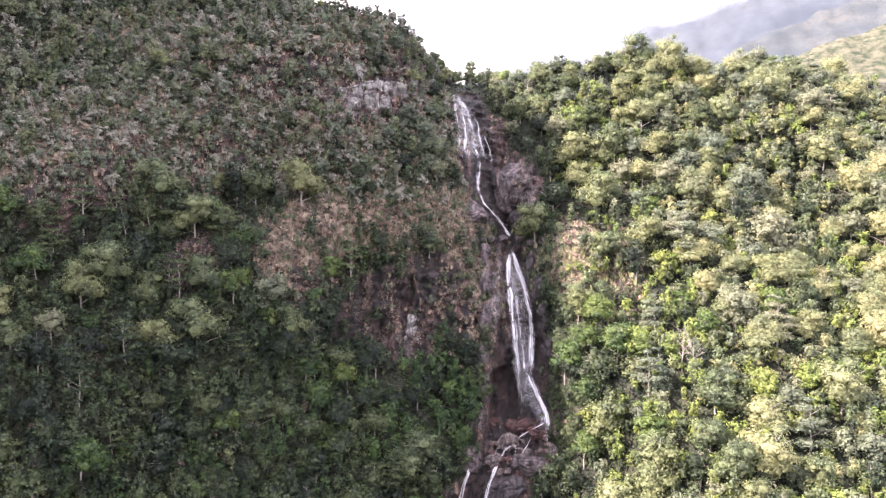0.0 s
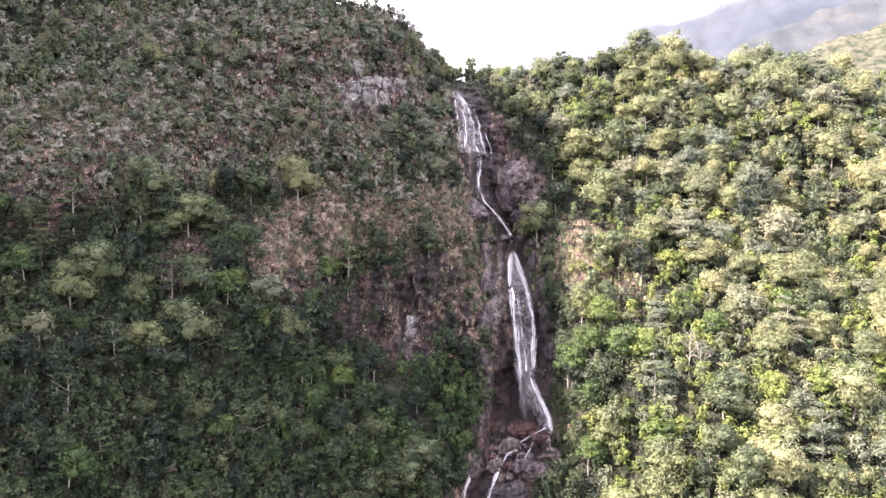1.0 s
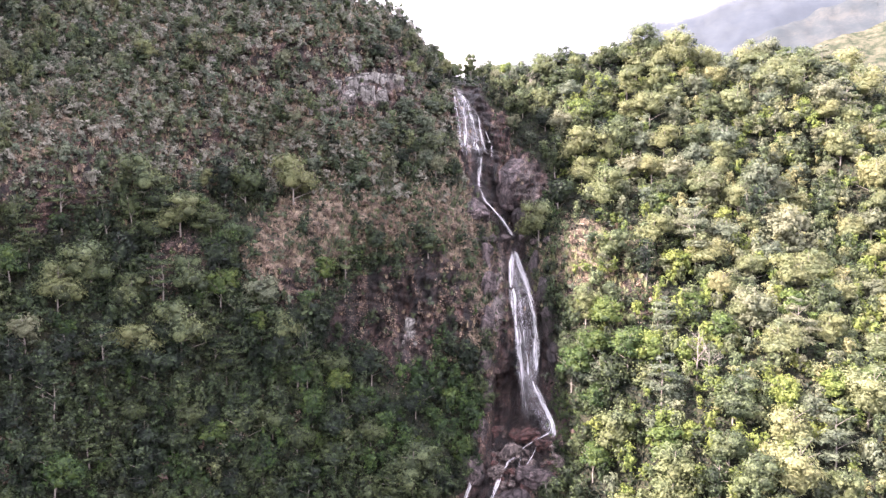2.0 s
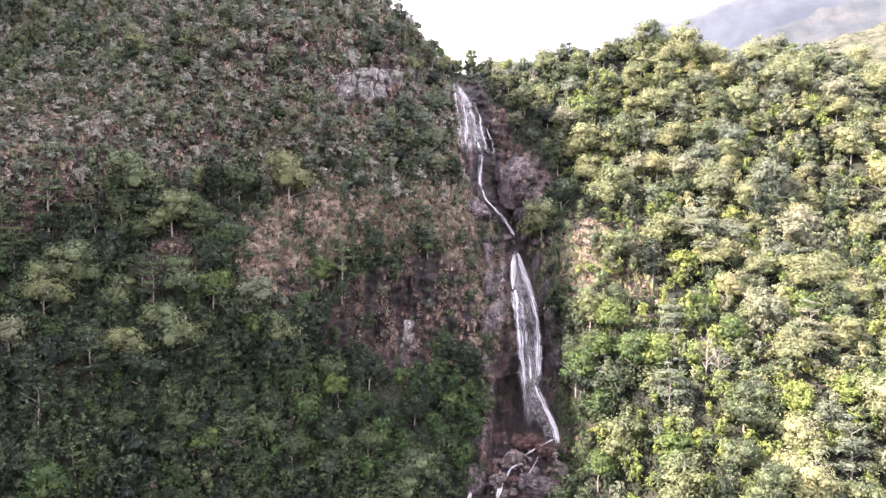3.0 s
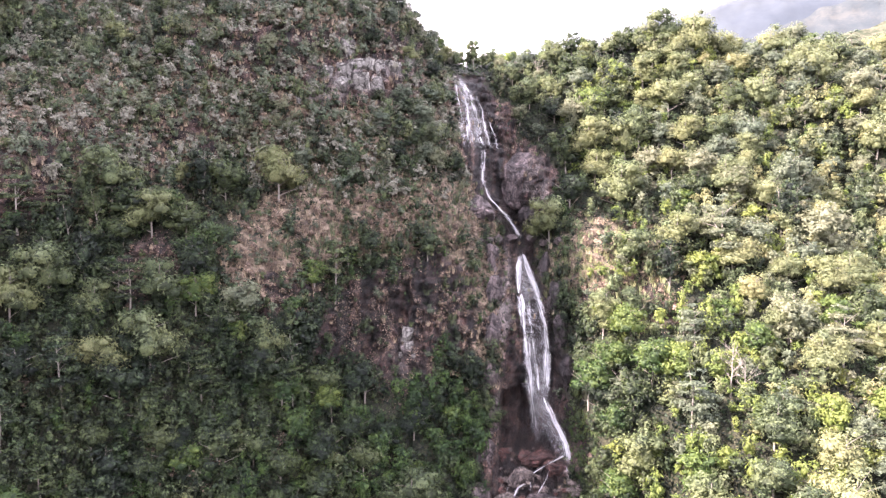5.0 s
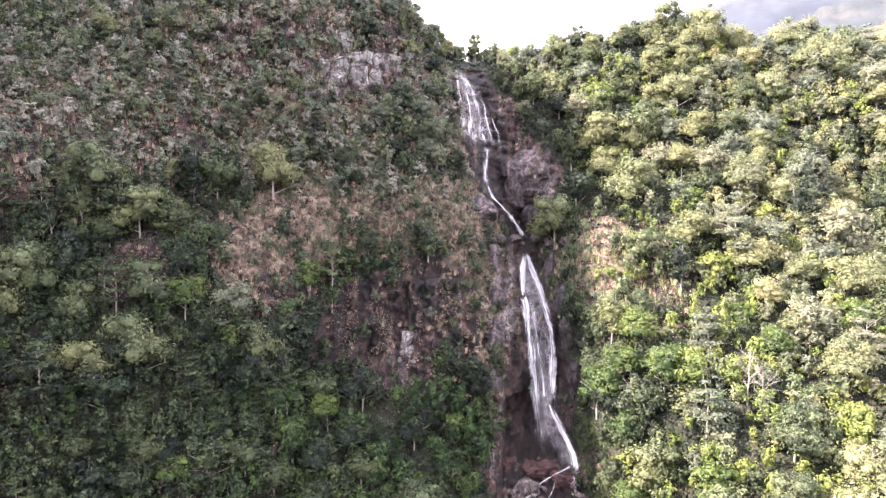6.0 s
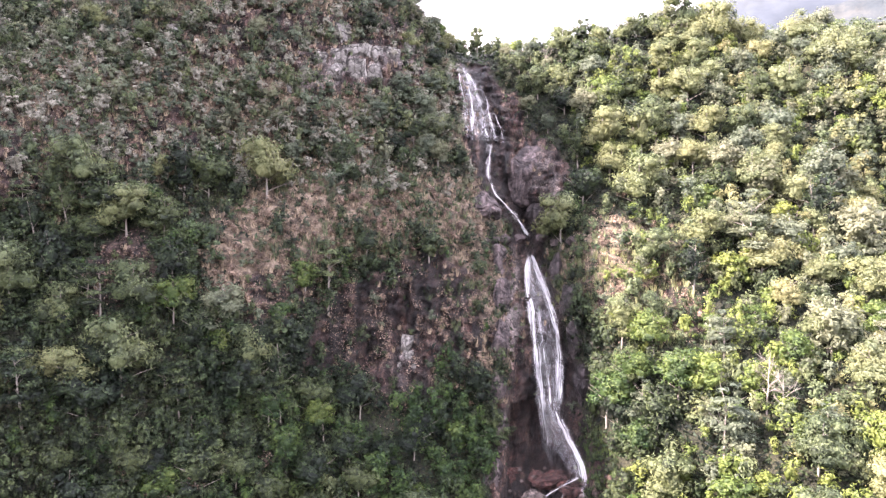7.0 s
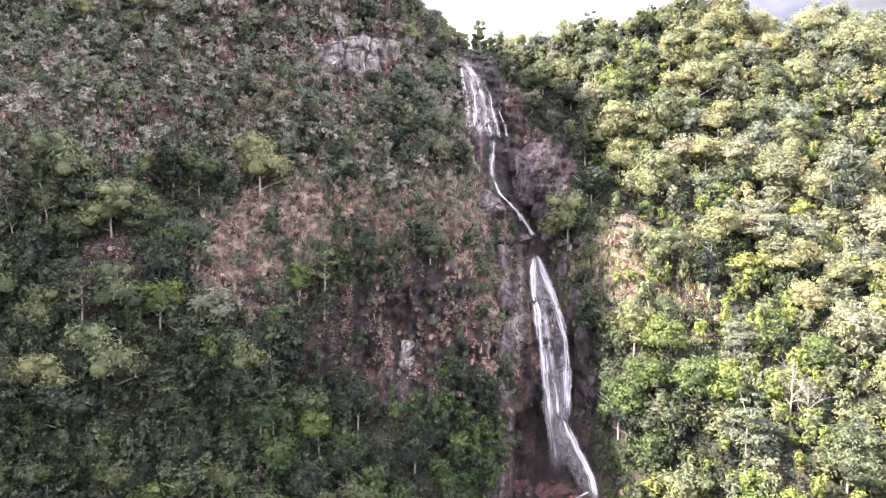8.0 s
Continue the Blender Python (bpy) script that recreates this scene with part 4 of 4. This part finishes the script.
scatter("golden_green_bushes", "pale golden-green bushes high on the sunlit flank", "bushes", BUSH, MAT_SUNLIT_GOLD,
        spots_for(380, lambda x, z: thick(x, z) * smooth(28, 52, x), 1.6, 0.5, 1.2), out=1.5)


def ledge_room(x, z):
    return np.maximum(dry_grass(x, z), 0.2 * bare_rock(x, z)) * (1 - gully(x, z)) * (1 - 0.9 * spot(x, z, -35.5, 94, 9, 5, 0.2))


# paler shrubs and scrub planted here stand in for haze on the cliff
def upper_cliff(x, z):
    return smooth(66, 73, z) * smooth(-8, -16, x) * main_slope(x, z)


scatter("cliff_shrubs", "small dark shrubs rooted in rock cracks and ledges", "shrubs", SHRUB, MAT_LEAF, spots_for(300, ledge_room, 1.3, 0.5, 1.1), out=0.6)
scatter("grey_cliff_shrubs", "small dull grey-green shrubs on rocky ledges", "shrubs", SHRUB, MAT_GREY_LEAF, np.concatenate((spots_for(500, ledge_room, 1.3, 0.5, 1.3), spots_for(1000, lambda x, z: np.maximum(ledge_room(x, z), 0.6 * thick(x, z)) * upper_cliff(x, z), 1.2, 0.8, 1.7))), out=0.6)
scatter("olive_cliff_shrubs", "low olive-green shrubs on the upper cliff", "shrubs", SHRUB, MAT_OLIVE_LIGHTENED, spots_for(420, lambda x, z: np.maximum(ledge_room(x, z), 0.7 * thick(x, z)) * np.maximum(upper_cliff(x, z), 0.25 * dry_grass(x, z) * smooth(-8, -16, x)), 1.3, 0.6, 1.5), out=0.6)
scatter("dusty_dry_scrub", "grey-brown dry scrub carpeting the upper cliff, paled by painted haze", "scrub", SHRUB, MAT_HAZE_SCRUB, spots_for(1100, lambda x, z: np.maximum(ledge_room(x, z), 0.6 * thick(x, z)) * upper_cliff(x, z), 1.15, 0.7, 1.7), out=0.6)
scatter("withered_brown_shrubs", "withered brown shrubs and bracken on rocky ledges", "shrubs", SHRUB, MAT_BROWN,
        np.concatenate((spots_for(850, lambda x, z: ledge_room(x, z) * (1 - 0.5 * upper_cliff(x, z)), 1.1, 0.4, 1.1), spots_for(160, lambda x, z: np.maximum(spot(x, z, -52, 24, 12, 7), spot(x, z, -72, 30, 8, 8)) * thick(x, z), 1.2, 0.7, 1.5))), out=0.8)


def ground_leaves(number):
    """Ferns and creepers: single leaf sprays lying on the soil between the bushes."""
    n = number * 2
    x, z = rng.uniform(-130, 110, n), rng.uniform(4, 130, n)
    ok = (z < crest(x)) & (rng.uniform(0, 1, n) < thick(x, z) * 0.9 + 0.1 * dry_grass(x, z))
    x, z = x[ok][:number], z[ok][:number]
    p = np.stack((x, depth(x, z) - rng.uniform(0.05, 0.45, len(x)), z), 1)
    v = spikes_at(p, np.tile(np.array([0.0, -0.7, 0.7]), (len(x), 1)), 0.75, rng)
    ob = new("ground_ferns", mesh_from("ground_ferns", v, corners(v, 3), MAT_LEAF, False))
    return tagged(ob, "dark green ferns and creepers carpeting the soil", "ferns", kind="stuff")


ground_leaves(110000)


def tuft(seed):
    r = np.random.default_rng(seed)
    n = 34
    a, k = r.uniform(0, 6.283, n), r.uniform(0.1, 0.75, n)
    base = np.stack((np.cos(a) * k * 0.35, np.sin(a) * k * 0.35, np.full(n, -0.15)), 1)
    tip = np.stack((np.cos(a) * k * 0.95, np.sin(a) * k * 0.95, r.uniform(0.45, 1.0, n)), 1)
    side = np.stack((-np.sin(a), np.cos(a), np.zeros(n)), 1) * 0.055
    v = np.stack((base - side, base + side, tip), 1).reshape(-1, 3)
    up = np.repeat(tip - base + np.array([0, -0.6, 0.2]), 3, 0)
    return v, corners(v, 3), up / np.linalg.norm(up, axis=1)[:, None]


def hanging_flecks(number):
    """Withered leaves and wisps clinging to the dark rock face."""
    n = number * 6
    x, z = rng.uniform(-110, 32, n), rng.uniform(28, 112, n)
    face = np.maximum(bare_rock(x, z), 0.7 * dry_grass(x, z)) * (1 - gully(x, z)) * smooth(-0.3, 0.35, fbm(x / 1.7, z / 6, 31.0, 3)) * (0.55 + 0.45 * spot(x, z, -22, 47, 17, 14))
    ok = rng.uniform(0, 1, n) < face
    x, z = x[ok][:number], z[ok][:number]
    p = np.stack((x, depth(x, z) - 0.12, z), 1)
    v = leaves_at(p, np.tile(np.array([0.0, -1.0, 0.25]), (len(x), 1)), 0.12, rng, 1.9)
    ob = new("withered_wisps", mesh_from("withered_wisps", v, corners(v, 4), MAT_WISP, False))
    return tagged(ob, "pale withered leaves and wisps clinging to dark rock", "dry leaves", kind="stuff")


hanging_flecks(34000)
TUFT = [tuft(60 + i) for i in range(5)]
scatter("dry_grass_tufts", "straw-brown dry grass tufts hanging on the rock", "grass", TUFT, MAT_STRAW, spots_for(4400, grass_room, 0.6, 0.6, 1.4), 0.1)
scatter("green_grass_tufts", "olive-green grass tufts among the dry grass", "grass", TUFT, MAT_OLIVE_LIGHTENED,
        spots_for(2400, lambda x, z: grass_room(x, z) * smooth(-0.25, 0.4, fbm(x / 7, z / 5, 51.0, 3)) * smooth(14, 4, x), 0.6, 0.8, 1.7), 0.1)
scatter("sunlit_grass_tufts", "pale yellow-green grass tufts on the sunlit bank", "grass", TUFT, MAT_SUNLIT_GOLD,
        np.concatenate((spots_for(1000, lambda x, z: spot(x, z, 18, 53, 14, 11), 0.55, 0.9, 1.8), spots_for(160, lambda x, z: spot(x, z, 14, 18, 2.5, 9), 0.5, 0.6, 1.2))), 0.1)
scatter("bank_grass", "lush green grass and moss on the bank by the pool", "grass", TUFT, MAT_MID, spots_for(700, lambda x, z: spot(x, z, 11.2, 20.5, 2.6, 9, 0.3), 0.4, 0.5, 1.1, 5, 18), 0.1)
scatter("bank_shrubs", "small dark shrubs on the bank by the pool", "shrubs", SHRUB, MAT_LEAF, spots_for(70, lambda x, z: spot(x, z, 11.8, 22, 2.6, 9, 0.3), 0.8, 0.5, 1.0, 5, 18), 0.5)


# ---- the waterfall ----
def sheet(name, line, mat, parent, label="", lift=0.5, rows=70, cols=9):
    """A curtain of falling water down the rock. line: x, z, half width, from the top."""
    zs = np.array([p[1] for p in line], float)
    t = np.linspace(0, 1, len(line))
    k = np.linspace(0, 1, rows)
    cx, cz, hw = (np.interp(k, t, np.array([p[i] for p in line], float)) for i in range(3))
    soft = np.array([1, 2, 3, 2, 1]) / 9.0
    pad = lambda a: np.convolve(np.concatenate((np.full(2, a[0]), a, np.full(2, a[-1]))), soft, "valid")
    cx, cz, hw = pad(cx), pad(cz), pad(hw)
    cx = cx + 0.22 * fbm(cz / 2.6, cx[0] * 3.7, 4.0, 3) * smooth(0, 0.1, k) * smooth(0, 0.1, 1 - k)
    hw = hw * (1 + 0.35 * fbm(cz / 1.7, cx[0] * 2.3 + 9, 7.0, 2))
    u = np.linspace(-1, 1, cols)
    x = cx[:, None] + hw[:, None] * u[None, :] + 0.10 * fbm(np.broadcast_to(u * 2, (rows, cols)), cz[:, None] / 2.0, 1.0, 2)
    z = np.broadcast_to(cz[:, None], x.shape)
    ground_y = np.minimum(depth(x, z), depth(x, z + 0.8))
    smooth_y = np.apply_along_axis(lambda a: np.convolve(np.pad(a, 7, mode="edge"), np.ones(15) / 15, "valid"), 0, ground_y)
    fall = np.minimum.accumulate(np.minimum(ground_y, smooth_y), axis=0)
    fall = np.apply_along_axis(lambda a: np.convolve(np.pad(a, 6, mode="edge"), np.ones(13) / 13, "valid"), 0, fall)
    y = fall - lift - 0.25 * (1 - u[None, :] ** 2)
    v = np.stack((x, y, z), 2).reshape(-1, 3)
    me = mesh_from(name, v, grid_faces(rows, cols), mat)
    flow = np.stack((np.broadcast_to(x - cx[:, None], x.shape), z, np.full_like(x, cx[0])), 2).reshape(-1, 3)
    me.attributes.new("flow", "FLOAT_VECTOR", "POINT").data.foreach_set("vector", flow.astype(np.float32).ravel())
    fade = smooth(0, 0.08, k) * smooth(0, 0.10, 1 - k)
    edge = (1 - np.abs(u[None, :]) ** 3) * np.maximum(fade, 0.25)[:, None]
    me.attributes.new("edge", "FLOAT", "POINT").data.foreach_set("value", edge.astype(np.float32).ravel())
    ob = new(name, me)
    ob.parent = parent
    return tagged(ob, label)


waterfall = new("waterfall")
tagged(waterfall, "white waterfall in several leaps down dark wet rock", "waterfall")
for line in ([(-16.0, 97.3, 0.35), (-15, 92, 0.45), (-13.6, 86, 0.5), (-12.4, 79, 0.7)],
             [(-15.2, 97.0, 0.3), (-13.6, 93.5, 0.5), (-12.3, 87, 0.55), (-11.0, 78.5, 0.9)],
             [(-14.2, 96.0, 0.25), (-12.0, 92.5, 0.45), (-10.3, 86, 0.6), (-8.8, 79, 1.0)],
             [(-11.0, 93.0, 0.2), (-9.4, 89, 0.35), (-8.0, 83, 0.4), (-6.6, 79, 0.5)],
             [(-7.6, 86.0, 0.15), (-6.0, 82, 0.25), (-5.2, 78.4, 0.3)]):
    sheet("water_strand", line, MAT_WATER_THIN, waterfall)
sheet("water_veil", [(-15.4, 97.2, 0.5), (-13.0, 92, 1.6), (-11.0, 86, 2.6), (-9.8, 78.8, 3.3)], MAT_WATER_VEIL, waterfall, lift=0.3, cols=15)
sheet("water_chute", [(-8.2, 78.6, 0.9), (-8.2, 75.5, 0.55), (-8.4, 72.5, 0.45), (-7.8, 70.2, 0.4)], MAT_WATER_THIN, waterfall)
sheet("water_chute", [(-7.9, 70.4, 0.3), (-6.4, 67.8, 0.35), (-4.4, 65.0, 0.4), (-1.9, 62.6, 0.45), (-0.4, 60.6, 0.55), (0.4, 58.7, 0.6)], MAT_WATER, waterfall)
sheet("water_curtain", [(0.5, 55.8, 0.25), (0.2, 53.5, 0.75), (0.1, 50.0, 0.8), (0.9, 44.0, 0.75), (2.0, 38.0, 0.75), (2.9, 31.0, 0.8), (3.4, 22.6, 0.9)], MAT_WATER, waterfall, cols=13)
sheet("water_curtain", [(0.7, 55.8, 0.25), (1.6, 53.5, 0.7), (3.1, 50.0, 0.8), (4.6, 46.0, 0.7), (5.5, 42.0, 0.75), (5.8, 36.0, 0.7), (5.4, 30.5, 0.7)], MAT_WATER, waterfall, cols=13)
sheet("water_strand", [(0.6, 55.0, 0.2), (1.0, 51.0, 0.4), (1.9, 46.5, 0.35), (2.8, 41.0, 0.35), (3.9, 35.0, 0.4), (4.3, 30.0, 0.45)], MAT_WATER_THIN, waterfall)
sheet("water_veil", [(0.6, 55.4, 0.4), (0.9, 52.5, 1.4), (1.7, 48.5, 2.1), (2.9, 43.0, 2.7), (3.8, 37.0, 2.5), (4.1, 30.0, 2.0), (4.4, 24.0, 1.6)], MAT_WATER_VEIL, waterfall, lift=0.3, cols=17)
sheet("water_veil", [(5.0, 31.0, 0.4), (6.2, 28.6, 0.7), (7.6, 26.6, 0.8), (8.6, 24.6, 0.8), (8.9, 22.4, 0.5)], MAT_WATER, waterfall)
sheet("water_veil", [(4.6, 31.0, 0.5), (5.4, 28.6, 1.2), (6.4, 26.4, 1.7), (7.4, 24.4, 1.7), (7.8, 22.8, 1.3)], MAT_WATER_VEIL, waterfall, lift=0.35)
for line in ([(8.6, 22.6, 0.15), (8.9, 21.0, 0.25), (8.2, 19.6, 0.2)], [(5.8, 21.2, 0.12), (5.2, 19.6, 0.2), (4.2, 18.4, 0.2), (3.4, 17.2, 0.2)],
             [(2.6, 19.6, 0.15), (2.3, 18.0, 0.2), (1.4, 16.6, 0.2)], [(-1.2, 18.2, 0.12), (-1.8, 17.0, 0.2), (-1.6, 15.6, 0.2)]):
    sheet("water_thread", line, MAT_WATER_THIN, waterfall, lift=0.8, rows=24, cols=5)
sheet("water_cascade", [(8.5, 23.3, 0.3), (6.0, 21.6, 0.3), (3.0, 19.8, 0.3), (0.5, 18.2, 0.35), (-0.6, 16.9, 0.4)], MAT_WATER, waterfall, lift=0.7)
sheet("water_cascade", [(-0.8, 16.9, 0.35), (-1.5, 15.0, 0.5), (-2.4, 12.6, 0.55), (-3.4, 9.5, 0.6), (-4.4, 5.5, 0.7)], MAT_WATER, waterfall)
sheet("water_cascade", [(-6.3, 15.6, 0.35), (-7.0, 13.8, 0.45), (-7.9, 11.5, 0.5), (-9.0, 7.5, 0.6)], MAT_WATER, waterfall)


# ---- boulders at the foot ----
def add_boulder(x, z, size, flat, wide, mat, label, seed, out=0.4):
    bm = bmesh.new()
    bmesh.ops.create_icosphere(bm, subdivisions=4 if size > 1.2 else 3, radius=1.0)
    r = random.Random(seed)
    cuts = [Vector((r.uniform(-1, 1), r.uniform(-1, 1), r.uniform(-1, 1))).normalized() for _ in range(7)]
    for v in bm.verts:
        p = v.co.copy()
        for c in cuts:
            over = p.dot(c) - 0.66
            if over > 0:
                p -= c * over * 0.85
        p *= 1 + 0.26 * float(fbm(p.x * 2.1 + seed, p.y * 2.1, p.z * 2.1, 5))
        v.co = Vector((p.x * size * wide, p.y * size, p.z * size * flat))
    me = bpy.data.meshes.new("boulder")
    bm.to_mesh(me)
    bm.free()
    me.materials.append(mat)
    me.polygons.foreach_set("use_smooth", [False] * len(me.polygons))
    ob = new("boulder", me)
    ob.matrix_basis = Matrix.Translation((x, float(depth(x, z)) - size * out, z)) @ Matrix.Rotation(r.uniform(-0.3, 0.3), 4, "Y")
    return tagged(ob, label, "boulder", group="boulders at the foot of the waterfall")


add_boulder(4.0, 21.6, 2.1, 0.7, 1.6, MAT_RED_ROCK, "large wet reddish boulder below the falling water", 3)
add_boulder(7.4, 21.2, 1.7, 0.65, 1.5, MAT_RED_ROCK, "wet reddish boulder below the falling water", 13)
add_boulder(1.6, 21.4, 1.0, 0.8, 1.3, MAT_RED_ROCK, "wet dark red boulder in the alcove", 14)
add_boulder(0.8, 19.6, 2.1, 0.95, 1.15, MAT_BOULDER, "big rounded grey-brown boulder in the stream", 5, 0.7)
add_boulder(-2.0, 16.6, 1.5, 0.7, 1.3, MAT_BOULDER, "grey-brown boulder in the stream", 8, 0.5)
stones = random.Random(4)
for k in range(110):
    x, z = stones.uniform(-3, 10.5), stones.uniform(14, 22)
    add_boulder(x, z, stones.uniform(0.25, 0.8), stones.uniform(0.6, 0.9), stones.uniform(0.9, 1.4), MAT_BOULDER if k % 3 else MAT_RED_ROCK,
                "loose wet stone in the stream bed", 20 + k, 0.3)


# ---- bare outcrops round the falls ----
def add_outcrop(x, z, w, h, d, seed, mat, label, out=0.3, lean=0.0):
    """A worn outcrop of rock, bounded by cleavage planes and split by cracks."""
    r = random.Random(seed)
    bm = bmesh.new()
    bmesh.ops.create_icosphere(bm, subdivisions=5, radius=1.0)
    co = np.array([v.co[:] for v in bm.verts])
    co = np.sign(co) * np.abs(co) ** 0.72
    for _ in range(10):
        c = np.array([r.uniform(-1, 1), r.uniform(-1.2, 0.1), r.uniform(-1, 1)])
        c /= np.linalg.norm(c)
        over = np.maximum(co @ c - r.uniform(0.62, 0.86), 0)
        co -= over[:, None] * c * 0.92
    scale = np.array([w, d, h]) / 2
    real = co * scale
    rough = 0.35 * fbm(real[:, 0] / 1.9 + seed, real[:, 1] / 1.9, real[:, 2] / 2.6, 4)
    crack = smooth(0.10, 0.0, np.abs(vnoise(real[:, 0] / 2.2 + seed, real[:, 1] / 3.0, real[:, 2] / 5.0))) + smooth(0.08, 0.0, np.abs(vnoise(real[:, 0] / 6.0, real[:, 1] / 4.0 + seed, real[:, 2] / 2.0)))
    real += co / (np.linalg.norm(co, axis=1)[:, None] + 1e-9) * (rough - 0.4 * crack)[:, None]
    for v, p in zip(bm.verts, real):
        v.co = p
    me = bpy.data.meshes.new("rock_outcrop")
    bm.to_mesh(me)
    bm.free()
    me.materials.append(mat)
    ob = new("rock_outcrop", me)
    ob.matrix_basis = Matrix.Translation((x, float(broad(x, z)) + d * (0.5 - out), z)) @ Euler((lean, r.uniform(-0.12, 0.12), r.uniform(-0.2, 0.2))).to_matrix().to_4x4()
    return tagged(ob, label, "rock", group="outcrops beside the waterfall")


# the rounded rock beside the chute, the smooth slope across from it, and the broken ledge below
add_outcrop(0.6, 71.5, 9.0, 13.5, 9.0, 3, MAT_OUTCROP, "rounded purple-brown rock face beside the chute", 0.42, -0.25)
add_outcrop(2.6, 63.6, 5.4, 5.0, 6.0, 4, MAT_DARK_ROCK, "dark wet rock at the foot of the chute", 0.3)
add_outcrop(-8.8, 65.0, 7.5, 7.0, 6.0, 5, MAT_OUTCROP, "smooth grey-brown rock sloping to the chute", 0.22, -0.5)
ledge = random.Random(12)
for k in range(7):
    if abs(k - 3) < 1:
        continue
    add_outcrop(-7.2 + 2.6 * k, 58.6 + ledge.uniform(-0.3, 0.5), ledge.uniform(2.4, 3.8), ledge.uniform(1.6, 2.8), 4.0, 20 + k, MAT_OUTCROP, "broken block of the rock ledge under the chute", 0.12)
# the pillar on one side of the long fall, the dark ribs on the other
for k, (x, z, w, h) in enumerate(((-5.4, 54.5, 3.2, 7.5), (-4.8, 48.5, 3.0, 8.0), (-4.9, 41.5, 3.2, 8.5), (-5.0, 34.5, 3.4, 8.0), (-5.0, 28.0, 3.6, 8.0), (-5.4, 21.5, 3.8, 8.0), (-6.6, 16.0, 4.6, 6.5))):
    add_outcrop(x, z, w, h, 5.0, 40 + k, MAT_OUTCROP, "tall purple-grey rock pillar beside the falling water", 0.28)
for k, (x, z, w, h) in enumerate(((5.4, 54.0, 2.6, 6.0), (7.2, 48.5, 3.0, 7.5), (8.6, 42.0, 3.2, 8.0), (9.6, 35.5, 3.4, 7.5))):
    add_outcrop(x, z, w, h, 4.6, 50 + k, MAT_DARK_ROCK, "dark wet rib of rock beside the falling water", 0.38)
add_outcrop(6.4, 16.6, 10.0, 4.5, 7.0, 61, MAT_OUTCROP, "grey-brown rock apron below the boulders", 0.30, -0.6)
add_outcrop(1.0, 12.5, 8.0, 6.0, 6.0, 62, MAT_DARK_ROCK, "dark wet rock step under the boulders", 0.22)


# ---- broken pale slabs on the upper cliff ----
def add_slab(x, z, w, h, d, seed):
    r = random.Random(seed)
    bm = bmesh.new()
    bmesh.ops.create_cube(bm, size=1.0)
    bmesh.ops.subdivide_edges(bm, edges=bm.edges[:], cuts=5, use_grid_fill=True)
    cuts = [(Vector((r.uniform(-1, 1), r.uniform(-1.0, -0.35), r.uniform(-0.8, 0.8))).normalized(), r.uniform(0.30, 0.50)) for _ in range(7)]
    for v in bm.verts:
        p = v.co.copy()
        for c, far in cuts:
            over = p.dot(c) - far
            if over > 0:
                p -= c * over
        p += Vector((0.4, 1, 0.4)) * 0.09 * float(fbm(p.x * 4 + seed, p.y * 4, p.z * 4, 4))
        v.co = Vector((p.x * w, p.y * d, p.z * h))
    me = bpy.data.meshes.new("rock_slab")
    bm.to_mesh(me)
    bm.free()
    me.materials.append(MAT_PALE_ROCK)
    ob = new("rock_slab", me)
    ob.matrix_basis = Matrix.Translation((x, float(depth(x, z)) + d * 0.02, z)) @ Euler((r.uniform(-0.2, 0.15), r.uniform(-0.15, 0.15), r.uniform(-0.3, 0.3))).to_matrix().to_4x4()
    return tagged(ob, "broken pale grey slab of bare rock set in the cliff", "rock", group="pale slabs on the cliff")


# one broken wall of slabs, side by side, and a few loose ones elsewhere
SLABS = [(-42.6, 94.2, 2.6, 4.4, 2.0), (-44.4, 91.2, 1.8, 4.2, 1.6), (-46.8, 88.6, 1.6, 2.0, 1.4), (-55.0, 101.0, 2.8, 1.3, 1.6),
         (-20.7, 42.0, 1.8, 2.6, 2.2), (-20.2, 40.2, 1.5, 1.2, 1.8), (-19.4, 38.6, 1.0, 1.2, 1.6), (-21.9, 38.2, 0.9, 1.4, 1.6), (-71, 100.5, 2.2, 2.6, 1.6), (-62.0, 69.5, 1.6, 2.2, 1.4)]
wall = random.Random(8)
x = -40.4
while x < -27.0:
    w = wall.uniform(2.6, 4.8)
    z = 89.6 + 0.36 * (x + 40) + wall.uniform(-1.0, 1.2) + (3.0 if x > -31 else 0)
    while z < 97.8:
        h = wall.uniform(3.0, 6.0)
        SLABS.append((x + w / 2, z + h / 2, w, h, wall.uniform(2.4, 4.4)))
        z += h
    x += w * 0.95
for k, (x, z, w, h, d) in enumerate(SLABS):
    add_slab(x, z, w * 1.12, h * 1.08, d, 70 + k)
